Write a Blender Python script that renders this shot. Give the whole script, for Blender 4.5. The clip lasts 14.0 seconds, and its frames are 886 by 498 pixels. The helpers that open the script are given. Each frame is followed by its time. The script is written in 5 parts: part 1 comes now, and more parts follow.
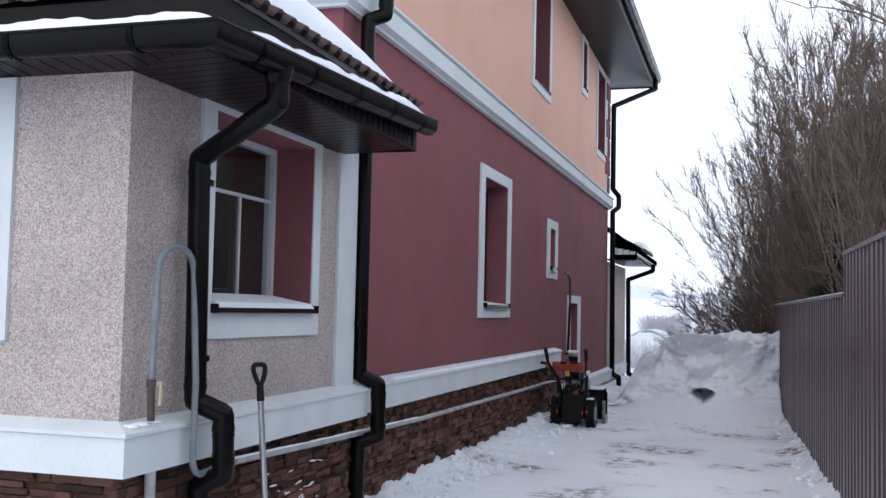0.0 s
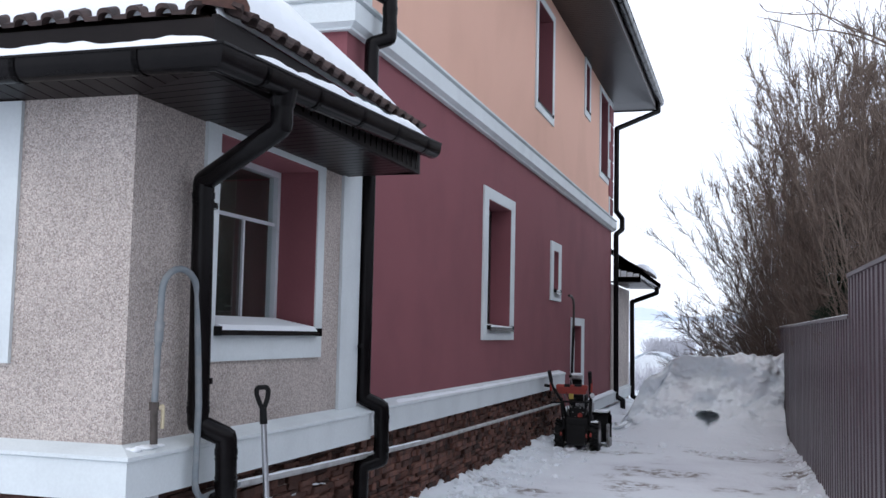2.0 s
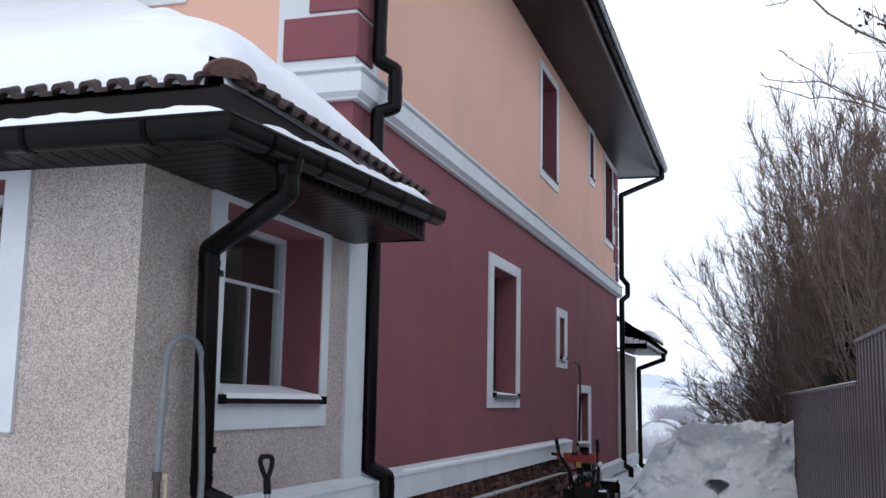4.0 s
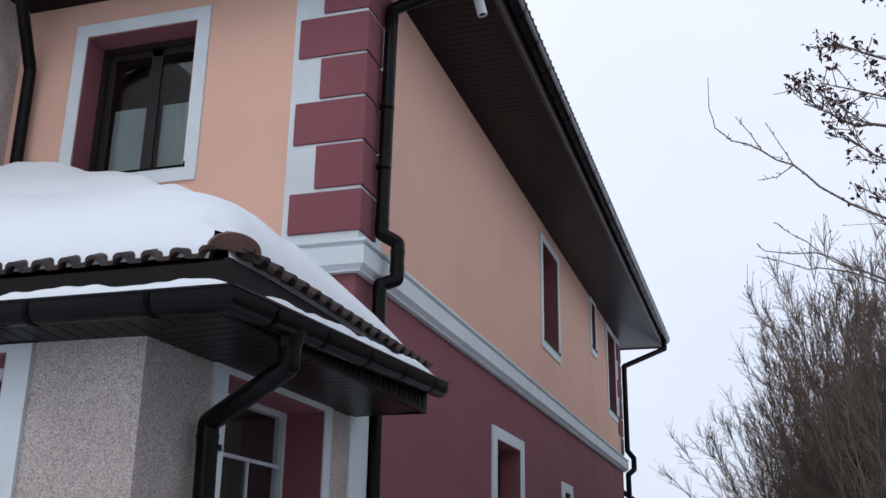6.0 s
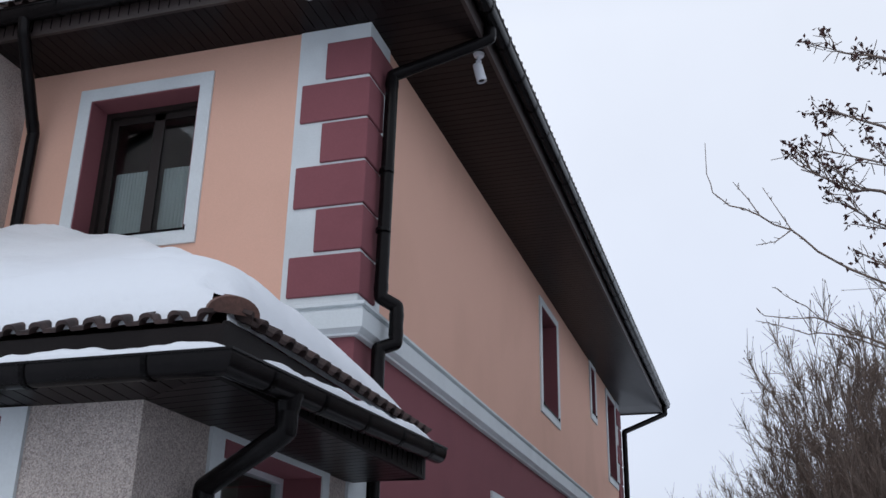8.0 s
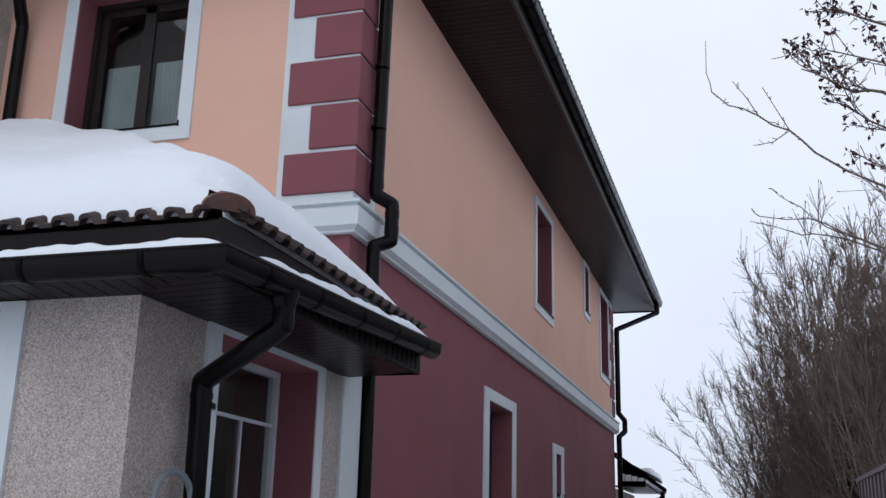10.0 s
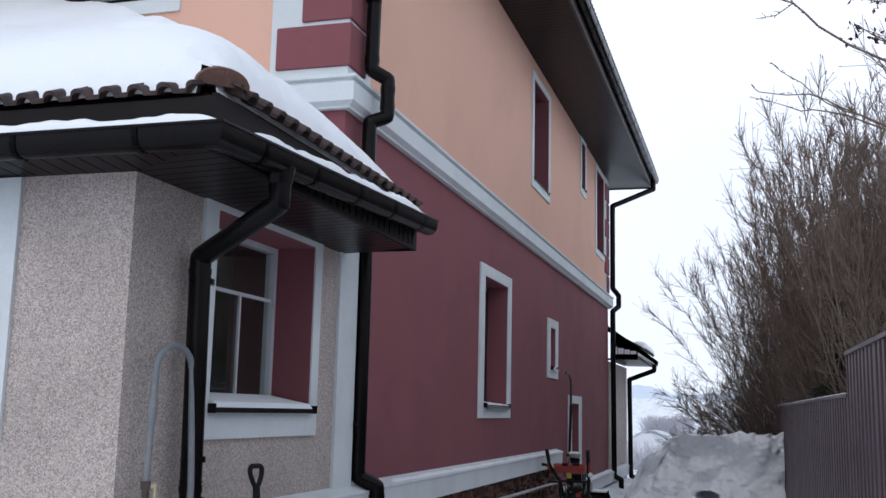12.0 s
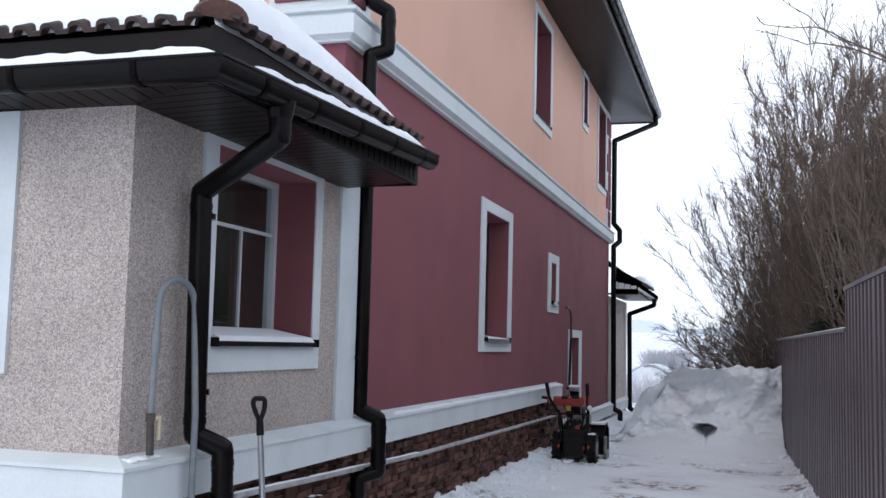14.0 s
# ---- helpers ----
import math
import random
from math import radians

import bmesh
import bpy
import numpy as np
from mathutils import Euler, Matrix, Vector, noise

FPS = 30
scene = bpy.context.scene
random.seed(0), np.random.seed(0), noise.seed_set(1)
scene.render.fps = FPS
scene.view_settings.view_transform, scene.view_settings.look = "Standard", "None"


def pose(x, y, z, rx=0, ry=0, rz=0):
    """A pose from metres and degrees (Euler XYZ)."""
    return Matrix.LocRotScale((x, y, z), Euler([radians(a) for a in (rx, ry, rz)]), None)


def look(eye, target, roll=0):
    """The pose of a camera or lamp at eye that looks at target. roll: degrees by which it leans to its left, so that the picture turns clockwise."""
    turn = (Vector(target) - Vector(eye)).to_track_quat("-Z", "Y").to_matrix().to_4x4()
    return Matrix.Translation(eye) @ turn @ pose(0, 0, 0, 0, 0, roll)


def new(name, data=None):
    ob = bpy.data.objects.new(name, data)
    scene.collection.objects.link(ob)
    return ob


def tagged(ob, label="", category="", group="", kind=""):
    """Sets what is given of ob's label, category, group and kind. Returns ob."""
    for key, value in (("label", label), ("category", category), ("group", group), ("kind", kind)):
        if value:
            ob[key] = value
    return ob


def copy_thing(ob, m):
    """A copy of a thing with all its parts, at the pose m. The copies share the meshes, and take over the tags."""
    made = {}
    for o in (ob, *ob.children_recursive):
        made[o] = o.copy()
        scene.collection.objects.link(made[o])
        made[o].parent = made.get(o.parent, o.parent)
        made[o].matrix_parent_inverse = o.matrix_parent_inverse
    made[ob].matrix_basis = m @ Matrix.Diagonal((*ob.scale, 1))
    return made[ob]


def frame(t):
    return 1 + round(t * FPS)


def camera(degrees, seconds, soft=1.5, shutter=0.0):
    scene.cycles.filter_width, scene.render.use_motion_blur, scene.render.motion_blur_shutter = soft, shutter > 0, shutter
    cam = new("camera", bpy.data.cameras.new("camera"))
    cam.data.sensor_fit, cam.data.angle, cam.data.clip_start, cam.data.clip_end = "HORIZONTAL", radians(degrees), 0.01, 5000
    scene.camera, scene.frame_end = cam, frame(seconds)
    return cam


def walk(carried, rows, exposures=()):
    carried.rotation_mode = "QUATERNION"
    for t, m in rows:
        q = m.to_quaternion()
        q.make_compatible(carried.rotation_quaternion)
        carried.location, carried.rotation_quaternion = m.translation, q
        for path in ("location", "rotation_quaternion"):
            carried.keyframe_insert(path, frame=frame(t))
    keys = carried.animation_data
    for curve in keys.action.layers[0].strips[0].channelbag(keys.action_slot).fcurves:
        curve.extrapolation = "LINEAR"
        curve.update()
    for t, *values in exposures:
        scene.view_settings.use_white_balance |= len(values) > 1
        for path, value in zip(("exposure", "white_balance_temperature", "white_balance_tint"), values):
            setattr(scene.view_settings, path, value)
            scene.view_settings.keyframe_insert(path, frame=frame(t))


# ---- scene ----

# camera: a standing tilt up and down again
E = 1.6
cam = camera(47.2, 14.0, soft=1.5)
TURNS = [
    (0.0, 16.72, 3.4, -1.26), (0.5, 16.83, 3.58, -1.25), (1.0, 16.84, 4.2, -1.2), (1.5, 16.94, 4.51, -1.24),
    (2.0, 16.94, 4.66, -1.23), (4.5, 17.41, 10.38, -1.08), (5.0, 17.47, 12.77, -1.07), (5.5, 17.53, 15.51, -1.0),
    (6.0, 17.6, 18.09, -0.95), (6.5, 17.67, 19.66, -0.95), (7.0, 17.72, 21.93, -1.01), (9.5, 17.31, 18.32, -1.44),
    (10.0, 17.22, 15.95, -1.43), (10.5, 17.07, 14.59, -1.39), (11.0, 17.03, 13.11, -1.39), (11.5, 16.94, 10.58, -1.36),
    (12.0, 16.84, 8.99, -1.35), (12.5, 16.79, 7.44, -1.37), (13.0, 16.77, 6.11, -1.36), (13.5, 16.78, 5.37, -1.40),
    (14.0, 16.82, 5.31, -1.4)]
walk(cam, [(t, pose(0, 0, E, pitch, 0, yaw) @ pose(0, 0, 0, 0, roll, 0) @ pose(0, 0, 0, 90)) for t, yaw, pitch, roll in TURNS],
     exposures=[(0.0, 0.57), (2.0, 0.54), (5.0, 0.12), (5.5, 0.0), (6.0, -0.13), (6.5, -0.22), (7.0, -0.25), (9.5, -0.26), (10.0, -0.14), (10.5, -0.09), (12.0, 0.17), (14.0, 0.49)])

# ---- light: an overcast winter sky ----
SUN_EL, SUN_AZ = radians(48), radians(184)
world = bpy.data.worlds.new("overcast")
scene.world = world
world.use_nodes = True
wn, wl = world.node_tree.nodes, world.node_tree.links
wn.clear()
sky = wn.new("ShaderNodeTexSky")
sky.sky_type, sky.sun_disc = "NISHITA", False
sky.sun_elevation, sky.sun_rotation = SUN_EL, SUN_AZ
sky.air_density, sky.dust_density = 1.0, 3.0
skyscale = wn.new("ShaderNodeVectorMath")
skyscale.operation = "SCALE"
skyscale.inputs["Scale"].default_value = 0.05
wl.new(sky.outputs[0], skyscale.inputs[0])
geo = wn.new("ShaderNodeTexCoord")
sep = wn.new("ShaderNodeSeparateXYZ")
wl.new(geo.outputs["Generated"], sep.inputs[0])
ramp = wn.new("ShaderNodeValToRGB")
ramp.color_ramp.elements[0].position, ramp.color_ramp.elements[0].color = 0.0, (0.745, 0.812, 0.945, 1)
ramp.color_ramp.elements[1].position, ramp.color_ramp.elements[1].color = 0.95, (0.345, 0.40, 0.53, 1)
mid = ramp.color_ramp.elements.new(0.22)
mid.color = (0.775, 0.846, 1.005, 1)
high = ramp.color_ramp.elements.new(0.56)
high.color = (0.838, 0.895, 1.015, 1)
wl.new(sep.outputs["Z"], ramp.inputs[0])
cloud = wn.new("ShaderNodeMixRGB")
cloud.inputs[0].default_value = 0.9
wl.new(skyscale.outputs[0], cloud.inputs[1])
veil = wn.new("ShaderNodeTexNoise")
veil.inputs["Scale"].default_value, veil.inputs["Detail"].default_value = 2.2, 5
wl.new(geo.outputs["Generated"], veil.inputs["Vector"])
thin = wn.new("ShaderNodeMapRange")
thin.inputs["From Min"].default_value, thin.inputs["From Max"].default_value = 0.3, 0.7
thin.inputs["To Min"].default_value, thin.inputs["To Max"].default_value = 0.94, 1.06
wl.new(veil.outputs["Fac"], thin.inputs["Value"])
layer = wn.new("ShaderNodeVectorMath")
layer.operation = "SCALE"
wl.new(ramp.outputs[0], layer.inputs[0])
wl.new(thin.outputs[0], layer.inputs["Scale"])
wl.new(layer.outputs[0], cloud.inputs[2])
back = wn.new("ShaderNodeBackground")
back.inputs["Strength"].default_value = 1.25
wl.new(cloud.outputs[0], back.inputs[0])
wout = wn.new("ShaderNodeOutputWorld")
wl.new(back.outputs[0], wout.inputs[0])
sun = new("sun", bpy.data.lights.new("sun", "SUN"))
sun.data.energy, sun.data.angle, sun.data.color = 0.5, radians(40), (1.0, 0.985, 0.96)
sun.matrix_basis = look((0, 0, 0), (-math.cos(SUN_EL) * math.sin(SUN_AZ), -math.cos(SUN_EL) * math.cos(SUN_AZ), -math.sin(SUN_EL)))
tagged(sun, kind="structure")


# ---- materials ----
def material(name, color, rough=0.7, metal=0.0, spots=None, spot_scale=3.0, grain=0.06, grain_scale=60.0, bump=0.2, bump_scale=80.0,
             bump_size=0.004, spec=0.4, per_object=0.0, spot_range=(0.45, 0.7)):
    """A surface with broad stains, fine grain and relief, all at real size."""
    m = bpy.data.materials.new(name)
    m.use_nodes = True
    n, l = m.node_tree.nodes, m.node_tree.links
    b = n["Principled BSDF"]
    b.inputs["Roughness"].default_value, b.inputs["Metallic"].default_value = rough, metal
    b.inputs["Specular IOR Level"].default_value = spec
    tc = n.new("ShaderNodeTexCoord")
    big = n.new("ShaderNodeTexNoise")
    big.inputs["Scale"].default_value, big.inputs["Detail"].default_value = spot_scale, 5
    l.new(tc.outputs["Object"], big.inputs["Vector"])
    rmp = n.new("ShaderNodeMapRange")
    rmp.inputs["From Min"].default_value, rmp.inputs["From Max"].default_value = spot_range
    l.new(big.outputs["Fac"], rmp.inputs["Value"])
    mx = n.new("ShaderNodeMixRGB")
    mx.inputs[1].default_value = (*color, 1)
    mx.inputs[2].default_value = (*(spots or [c * 0.86 for c in color]), 1)
    l.new(rmp.outputs[0], mx.inputs[0])
    fine = n.new("ShaderNodeTexNoise")
    fine.inputs["Scale"].default_value, fine.inputs["Detail"].default_value = grain_scale, 3
    l.new(tc.outputs["Object"], fine.inputs["Vector"])
    gr = n.new("ShaderNodeMapRange")
    gr.inputs["From Min"].default_value, gr.inputs["From Max"].default_value = 0.3, 0.7
    gr.inputs["To Min"].default_value, gr.inputs["To Max"].default_value = 1 - grain, 1 + grain
    l.new(fine.outputs["Fac"], gr.inputs["Value"])
    mul = n.new("ShaderNodeVectorMath")
    mul.operation = "SCALE"
    l.new(mx.outputs[0], mul.inputs[0])
    l.new(gr.outputs[0], mul.inputs["Scale"])
    last = mul.outputs[0]
    if per_object:
        info = n.new("ShaderNodeObjectInfo")
        isl = n.new("ShaderNodeNewGeometry")
        add = n.new("ShaderNodeMath")
        add.operation = "ADD"
        l.new(info.outputs["Random"], add.inputs[0])
        l.new(isl.outputs["Random Per Island"], add.inputs[1])
        fr = n.new("ShaderNodeMath")
        fr.operation = "FRACT"
        l.new(add.outputs[0], fr.inputs[0])
        mr = n.new("ShaderNodeMapRange")
        mr.inputs["To Min"].default_value, mr.inputs["To Max"].default_value = 1 - per_object, 1 + per_object
        l.new(fr.outputs[0], mr.inputs["Value"])
        mul2 = n.new("ShaderNodeVectorMath")
        mul2.operation = "SCALE"
        l.new(last, mul2.inputs[0])
        l.new(mr.outputs[0], mul2.inputs["Scale"])
        last = mul2.outputs[0]
    l.new(last, b.inputs["Base Color"])
    if bump:
        bn = n.new("ShaderNodeTexNoise")
        bn.inputs["Scale"].default_value, bn.inputs["Detail"].default_value = bump_scale, 4
        l.new(tc.outputs["Object"], bn.inputs["Vector"])
        bp = n.new("ShaderNodeBump")
        bp.inputs["Strength"].default_value, bp.inputs["Distance"].default_value = bump, bump_size
        l.new(bn.outputs["Fac"], bp.inputs["Height"])
        l.new(bp.outputs[0], b.inputs["Normal"])
    return m


def pebble_material():
    m = bpy.data.materials.new("pebble_dash")
    m.use_nodes = True
    n, l = m.node_tree.nodes, m.node_tree.links
    b = n["Principled BSDF"]
    b.inputs["Roughness"].default_value = 0.85
    tc = n.new("ShaderNodeTexCoord")
    v = n.new("ShaderNodeTexVoronoi")
    v.inputs["Scale"].default_value = 150.0
    l.new(tc.outputs["Object"], v.inputs["Vector"])
    cr = n.new("ShaderNodeValToRGB")
    cr.color_ramp.interpolation = "CONSTANT"
    els = cr.color_ramp.elements
    els[0].position, els[0].color = 0.0, (0.485, 0.424, 0.388, 1)
    els[1].position, els[1].color = 0.32, (0.385, 0.325, 0.298, 1)
    for p, c in ((0.5, (0.605, 0.534, 0.488, 1)), (0.70, (0.285, 0.24, 0.225, 1)), (0.79, (0.44, 0.39, 0.36, 1)), (0.93, (0.33, 0.27, 0.255, 1))):
        e = els.new(p)
        e.color = c
    sepc = n.new("ShaderNodeSeparateColor")
    l.new(v.outputs["Color"], sepc.inputs[0])
    l.new(sepc.outputs[0], cr.inputs[0])
    big = n.new("ShaderNodeTexNoise")
    big.inputs["Scale"].default_value = 2.2
    l.new(tc.outputs["Object"], big.inputs["Vector"])
    mr = n.new("ShaderNodeMapRange")
    mr.inputs["From Min"].default_value, mr.inputs["From Max"].default_value = 0.3, 0.7
    mr.inputs["To Min"].default_value, mr.inputs["To Max"].default_value = 0.9, 1.07
    l.new(big.outputs["Fac"], mr.inputs["Value"])
    mul = n.new("ShaderNodeVectorMath")
    mul.operation = "SCALE"
    l.new(cr.outputs[0], mul.inputs[0])
    l.new(mr.outputs[0], mul.inputs["Scale"])
    l.new(mul.outputs[0], b.inputs["Base Color"])
    bp = n.new("ShaderNodeBump")
    bp.inputs["Strength"].default_value, bp.inputs["Distance"].default_value, bp.invert = 0.6, 0.006, True
    l.new(v.outputs["Distance"], bp.inputs["Height"])
    l.new(bp.outputs[0], b.inputs["Normal"])
    return m


def glass_material():
    m = bpy.data.materials.new("window_glass")
    m.use_nodes = True
    b = m.node_tree.nodes["Principled BSDF"]
    b.inputs["Base Color"].default_value = (0.80, 0.88, 0.86, 1)
    b.inputs["Roughness"].default_value, b.inputs["Transmission Weight"].default_value, b.inputs["IOR"].default_value = 0.0, 1.0, 1.5
    return m


def snow_material(name, dirt=0.0, relief=0.35):
    m = bpy.data.materials.new(name)
    m.use_nodes = True
    n, l = m.node_tree.nodes, m.node_tree.links
    b = n["Principled BSDF"]
    b.inputs["Roughness"].default_value = 0.75
    b.inputs["Specular IOR Level"].default_value = 0.25
    tc = n.new("ShaderNodeTexCoord")
    a = n.new("ShaderNodeTexNoise")
    a.inputs["Scale"].default_value, a.inputs["Detail"].default_value = 1.1, 8
    l.new(tc.outputs["Object"], a.inputs["Vector"])
    r = n.new("ShaderNodeMapRange")
    r.inputs["From Min"].default_value, r.inputs["From Max"].default_value = 0.53, 0.64
    r.inputs["To Max"].default_value = dirt
    l.new(a.outputs["Fac"], r.inputs["Value"])
    mx = n.new("ShaderNodeMixRGB")
    mx.inputs[1].default_value = (0.855, 0.89, 0.925, 1)
    mx.inputs[2].default_value = (0.17, 0.135, 0.11, 1)
    # brown flecks of grit, gathered in worn places
    g1 = n.new("ShaderNodeTexNoise")
    g1.inputs["Scale"].default_value, g1.inputs["Detail"].default_value, g1.inputs["Roughness"].default_value = 7.0, 8, 0.7
    l.new(tc.outputs["Object"], g1.inputs["Vector"])
    g2 = n.new("ShaderNodeMapRange")
    g2.inputs["From Min"].default_value, g2.inputs["From Max"].default_value = 0.47, 0.58
    l.new(g1.outputs["Fac"], g2.inputs["Value"])
    g3 = n.new("ShaderNodeMath")
    g3.operation = "MULTIPLY"
    l.new(g2.outputs[0], g3.inputs[0])
    l.new(r.outputs[0], g3.inputs[1])
    l.new(g3.outputs[0], mx.inputs[0])
    ice = n.new("ShaderNodeMixRGB")
    ice.inputs[2].default_value = (0.73, 0.755, 0.80, 1)
    i1 = n.new("ShaderNodeTexNoise")
    i1.inputs["Scale"].default_value, i1.inputs["Detail"].default_value = 0.55, 5
    l.new(tc.outputs["Object"], i1.inputs["Vector"])
    i2 = n.new("ShaderNodeMapRange")
    i2.inputs["From Min"].default_value, i2.inputs["From Max"].default_value, i2.inputs["To Max"].default_value = 0.45, 0.65, min(1.0, dirt * 1.2)
    l.new(i1.outputs["Fac"], i2.inputs["Value"])
    l.new(i2.outputs[0], ice.inputs[0])
    ice.inputs[1].default_value = (0.855, 0.89, 0.925, 1)
    l.new(ice.outputs[0], mx.inputs[1])
    l.new(mx.outputs[0], b.inputs["Base Color"])
    f = n.new("ShaderNodeTexNoise")
    f.inputs["Scale"].default_value, f.inputs["Detail"].default_value = 14.0, 7
    l.new(tc.outputs["Object"], f.inputs["Vector"])
    bp = n.new("ShaderNodeBump")
    bp.inputs["Strength"].default_value, bp.inputs["Distance"].default_value = relief, 0.03
    l.new(f.outputs["Fac"], bp.inputs["Height"])
    l.new(bp.outputs[0], b.inputs["Normal"])
    return m


BURGUNDY = material("burgundy_render", (0.235, 0.085, 0.098), 0.85, spots=(0.208, 0.075, 0.087), spot_scale=1.2, grain=0.07, grain_scale=150, bump=0.25, bump_scale=220, bump_size=0.002, spec=0.2)
PEACH = material("peach_render", (0.735, 0.445, 0.340), 0.85, spots=(0.69, 0.415, 0.315), spot_scale=0.9, grain=0.04, grain_scale=150, bump=0.25, bump_scale=220, bump_size=0.002, spec=0.2)
WHITE = material("white_trim_paint", (0.66, 0.705, 0.72), 0.7, spots=(0.59, 0.63, 0.645), spot_scale=2.0, grain=0.03, bump=0.12, bump_scale=160, bump_size=0.002, spec=0.3)
PEBBLE = pebble_material()
FASCIA = material("dark_brown_fascia", (0.0115, 0.0092, 0.0092), 0.55, spots=(0.016, 0.0125, 0.0125), spot_scale=2, grain=0.08, bump=0.04, spec=0.10)
BLACK = material("black_coated_steel", (0.0050, 0.0042, 0.0045), 0.24, spots=(0.0085, 0.007, 0.0075), spot_scale=4, grain=0.12, bump=0.06, bump_scale=18, spec=0.12)
SOFFIT = material("dark_brown_soffit", (0.0100, 0.0066, 0.0070), 0.34, spots=(0.0130, 0.0090, 0.0092), spot_scale=2, grain=0.1, bump=0.05, spec=0.11, per_object=0.1)
EAVETRIM = material("brown_eave_trim", (0.034, 0.025, 0.024), 0.45, spots=(0.045, 0.034, 0.032), spot_scale=2, grain=0.08, bump=0.04, spec=0.3)
STONE = material("brown_split_stone", (0.130, 0.060, 0.044), 0.85, spots=(0.060, 0.038, 0.034), spot_scale=9, grain=0.22, grain_scale=70, bump=0.7, bump_scale=45, bump_size=0.012, per_object=0.65, spec=0.3)
MORTAR = material("dark_stone_backing", (0.070, 0.044, 0.037), 0.9, bump=0.5, bump_scale=60, bump_size=0.01)
CLAY = material("clay_roof_tile", (0.062, 0.038, 0.034), 0.7, spots=(0.030, 0.021, 0.020), spot_scale=10, grain=0.15, per_object=0.2, bump=0.3, bump_scale=90)
TERRACOTTA = material("terracotta_hip_tile", (0.150, 0.078, 0.062), 0.75, spots=(0.095, 0.055, 0.046), spot_scale=9, grain=0.15, bump=0.25, bump_scale=90)
PVC = material("white_window_frame", (0.62, 0.64, 0.68), 0.4, grain=0.02, bump=0.0, spec=0.5)
DARKFRAME = material("dark_brown_window_frame", (0.018, 0.013, 0.012), 0.4, grain=0.1, bump=0.0)
GLASS = glass_material()
SNOW = snow_material("fresh_snow")
DRIVE = snow_material("packed_snow", 0.9, 0.5)
PILE = snow_material("ploughed_snow", 0.07, 0.5)
FENCE = material("brown_profiled_steel", (0.072, 0.049, 0.058), 0.34, spots=(0.090, 0.064, 0.074), spot_scale=3, grain=0.08, bump=0.04, spec=0.4)
GREYPIPE = material("grey_plastic_pipe", (0.17, 0.195, 0.215), 0.5, spots=(0.22, 0.23, 0.24), spot_scale=12, grain=0.05, bump=0.1)
WHITEPIPE = material("white_plastic_pipe", (0.43, 0.43, 0.435), 0.55, spots=(0.24, 0.225, 0.215), spot_scale=9, bump=0.15)
ALU = material("aluminium_shaft", (0.55, 0.56, 0.58), 0.35, 0.9, grain=0.05, bump=0.05)
RUBBER = material("black_plastic", (0.0065, 0.0062, 0.0066), 0.6, grain=0.15, bump=0.1, spec=0.22)
RED = material("red_machine_paint", (0.33, 0.045, 0.032), 0.4, spots=(0.25, 0.035, 0.026), spot_scale=12, grain=0.1, bump=0.05)
YELLOW = material("yellow_plastic", (0.36, 0.26, 0.05), 0.5, bump=0.0)
BRASS = material("tarnished_brass", (0.095, 0.080, 0.072), 0.55, 0.3, spots=(0.06, 0.05, 0.045), spot_scale=30)
CREAM = material("cream_plastic", (0.60, 0.52, 0.36), 0.5, bump=0.0)
STEEL = material("worn_steel", (0.30, 0.30, 0.31), 0.45, 0.6, spots=(0.12, 0.10, 0.09), spot_scale=14)
BARK = material("brown_twig_bark", (0.215, 0.168, 0.142), 0.9, spots=(0.130, 0.100, 0.086), spot_scale=3, grain=0.2, bump=0.0, spec=0.15, per_object=0.15)
LEAF = material("withered_leaf", (0.072, 0.032, 0.029), 0.85, spots=(0.042, 0.023, 0.023), spot_scale=20, bump=0.0, per_object=0.35)
NEEDLE = material("spruce_needles", (0.030, 0.048, 0.030), 0.8, bump=0.0, per_object=0.3)
CURTAIN = material("white_curtain", (0.62, 0.64, 0.66), 0.9, grain=0.03, bump=0.1, bump_scale=25, bump_size=0.01)
# the rooms' dimness is put into this dark plaster colour
ROOM = material("dim_painted_plaster", (0.16, 0.15, 0.14), 0.9, bump=0.0)
# distance haze is painted into the woods' pale blue colour
HAZED_WOODS = material("haze_painted_woods", (0.62, 0.685, 0.775), 1.0, spots=(0.67, 0.73, 0.81), spot_scale=0.05, bump=0.0, spec=0.0)
# brushwood paled in its colour to stand for haze in the air
HAZED_BRUSH = material("haze_paled_brushwood", (0.50, 0.50, 0.54), 1.0, spots=(0.60, 0.60, 0.64), spot_scale=0.3, bump=0.0, spec=0.0)
FILM = material("greenhouse_film", (0.60, 0.62, 0.64), 0.5, bump=0.0)


# ---- mesh helpers ----
def smooth(a, b, v):
    w = max(0.0, min(1.0, (v - a) / (b - a)))
    return w * w * (3 - 2 * w)


def empty(name, loc, label="", category="", group="", kind=""):
    ob = new(name)
    ob.location = loc
    ob.empty_display_size = 0.1
    return tagged(ob, label, category, group, kind)


def link(ob, parent):
    ob.parent = parent
    if parent.type == "EMPTY":
        ob.matrix_parent_inverse = Matrix.Translation(parent.location).inverted()
    return ob


def part(name, bm, mat, parent, label="", smooth=False, crease=40):
    me = bpy.data.meshes.new(name)
    bmesh.ops.recalc_face_normals(bm, faces=bm.faces[:])
    bm.to_mesh(me)
    bm.free()
    me.materials.append(mat)
    if smooth:
        for p in me.polygons:
            p.use_smooth = True
        me.set_sharp_from_angle(angle=radians(crease))
    ob = new(name, me)
    if parent is not None:
        link(ob, parent)
    if label:
        ob["label"] = label
    return ob


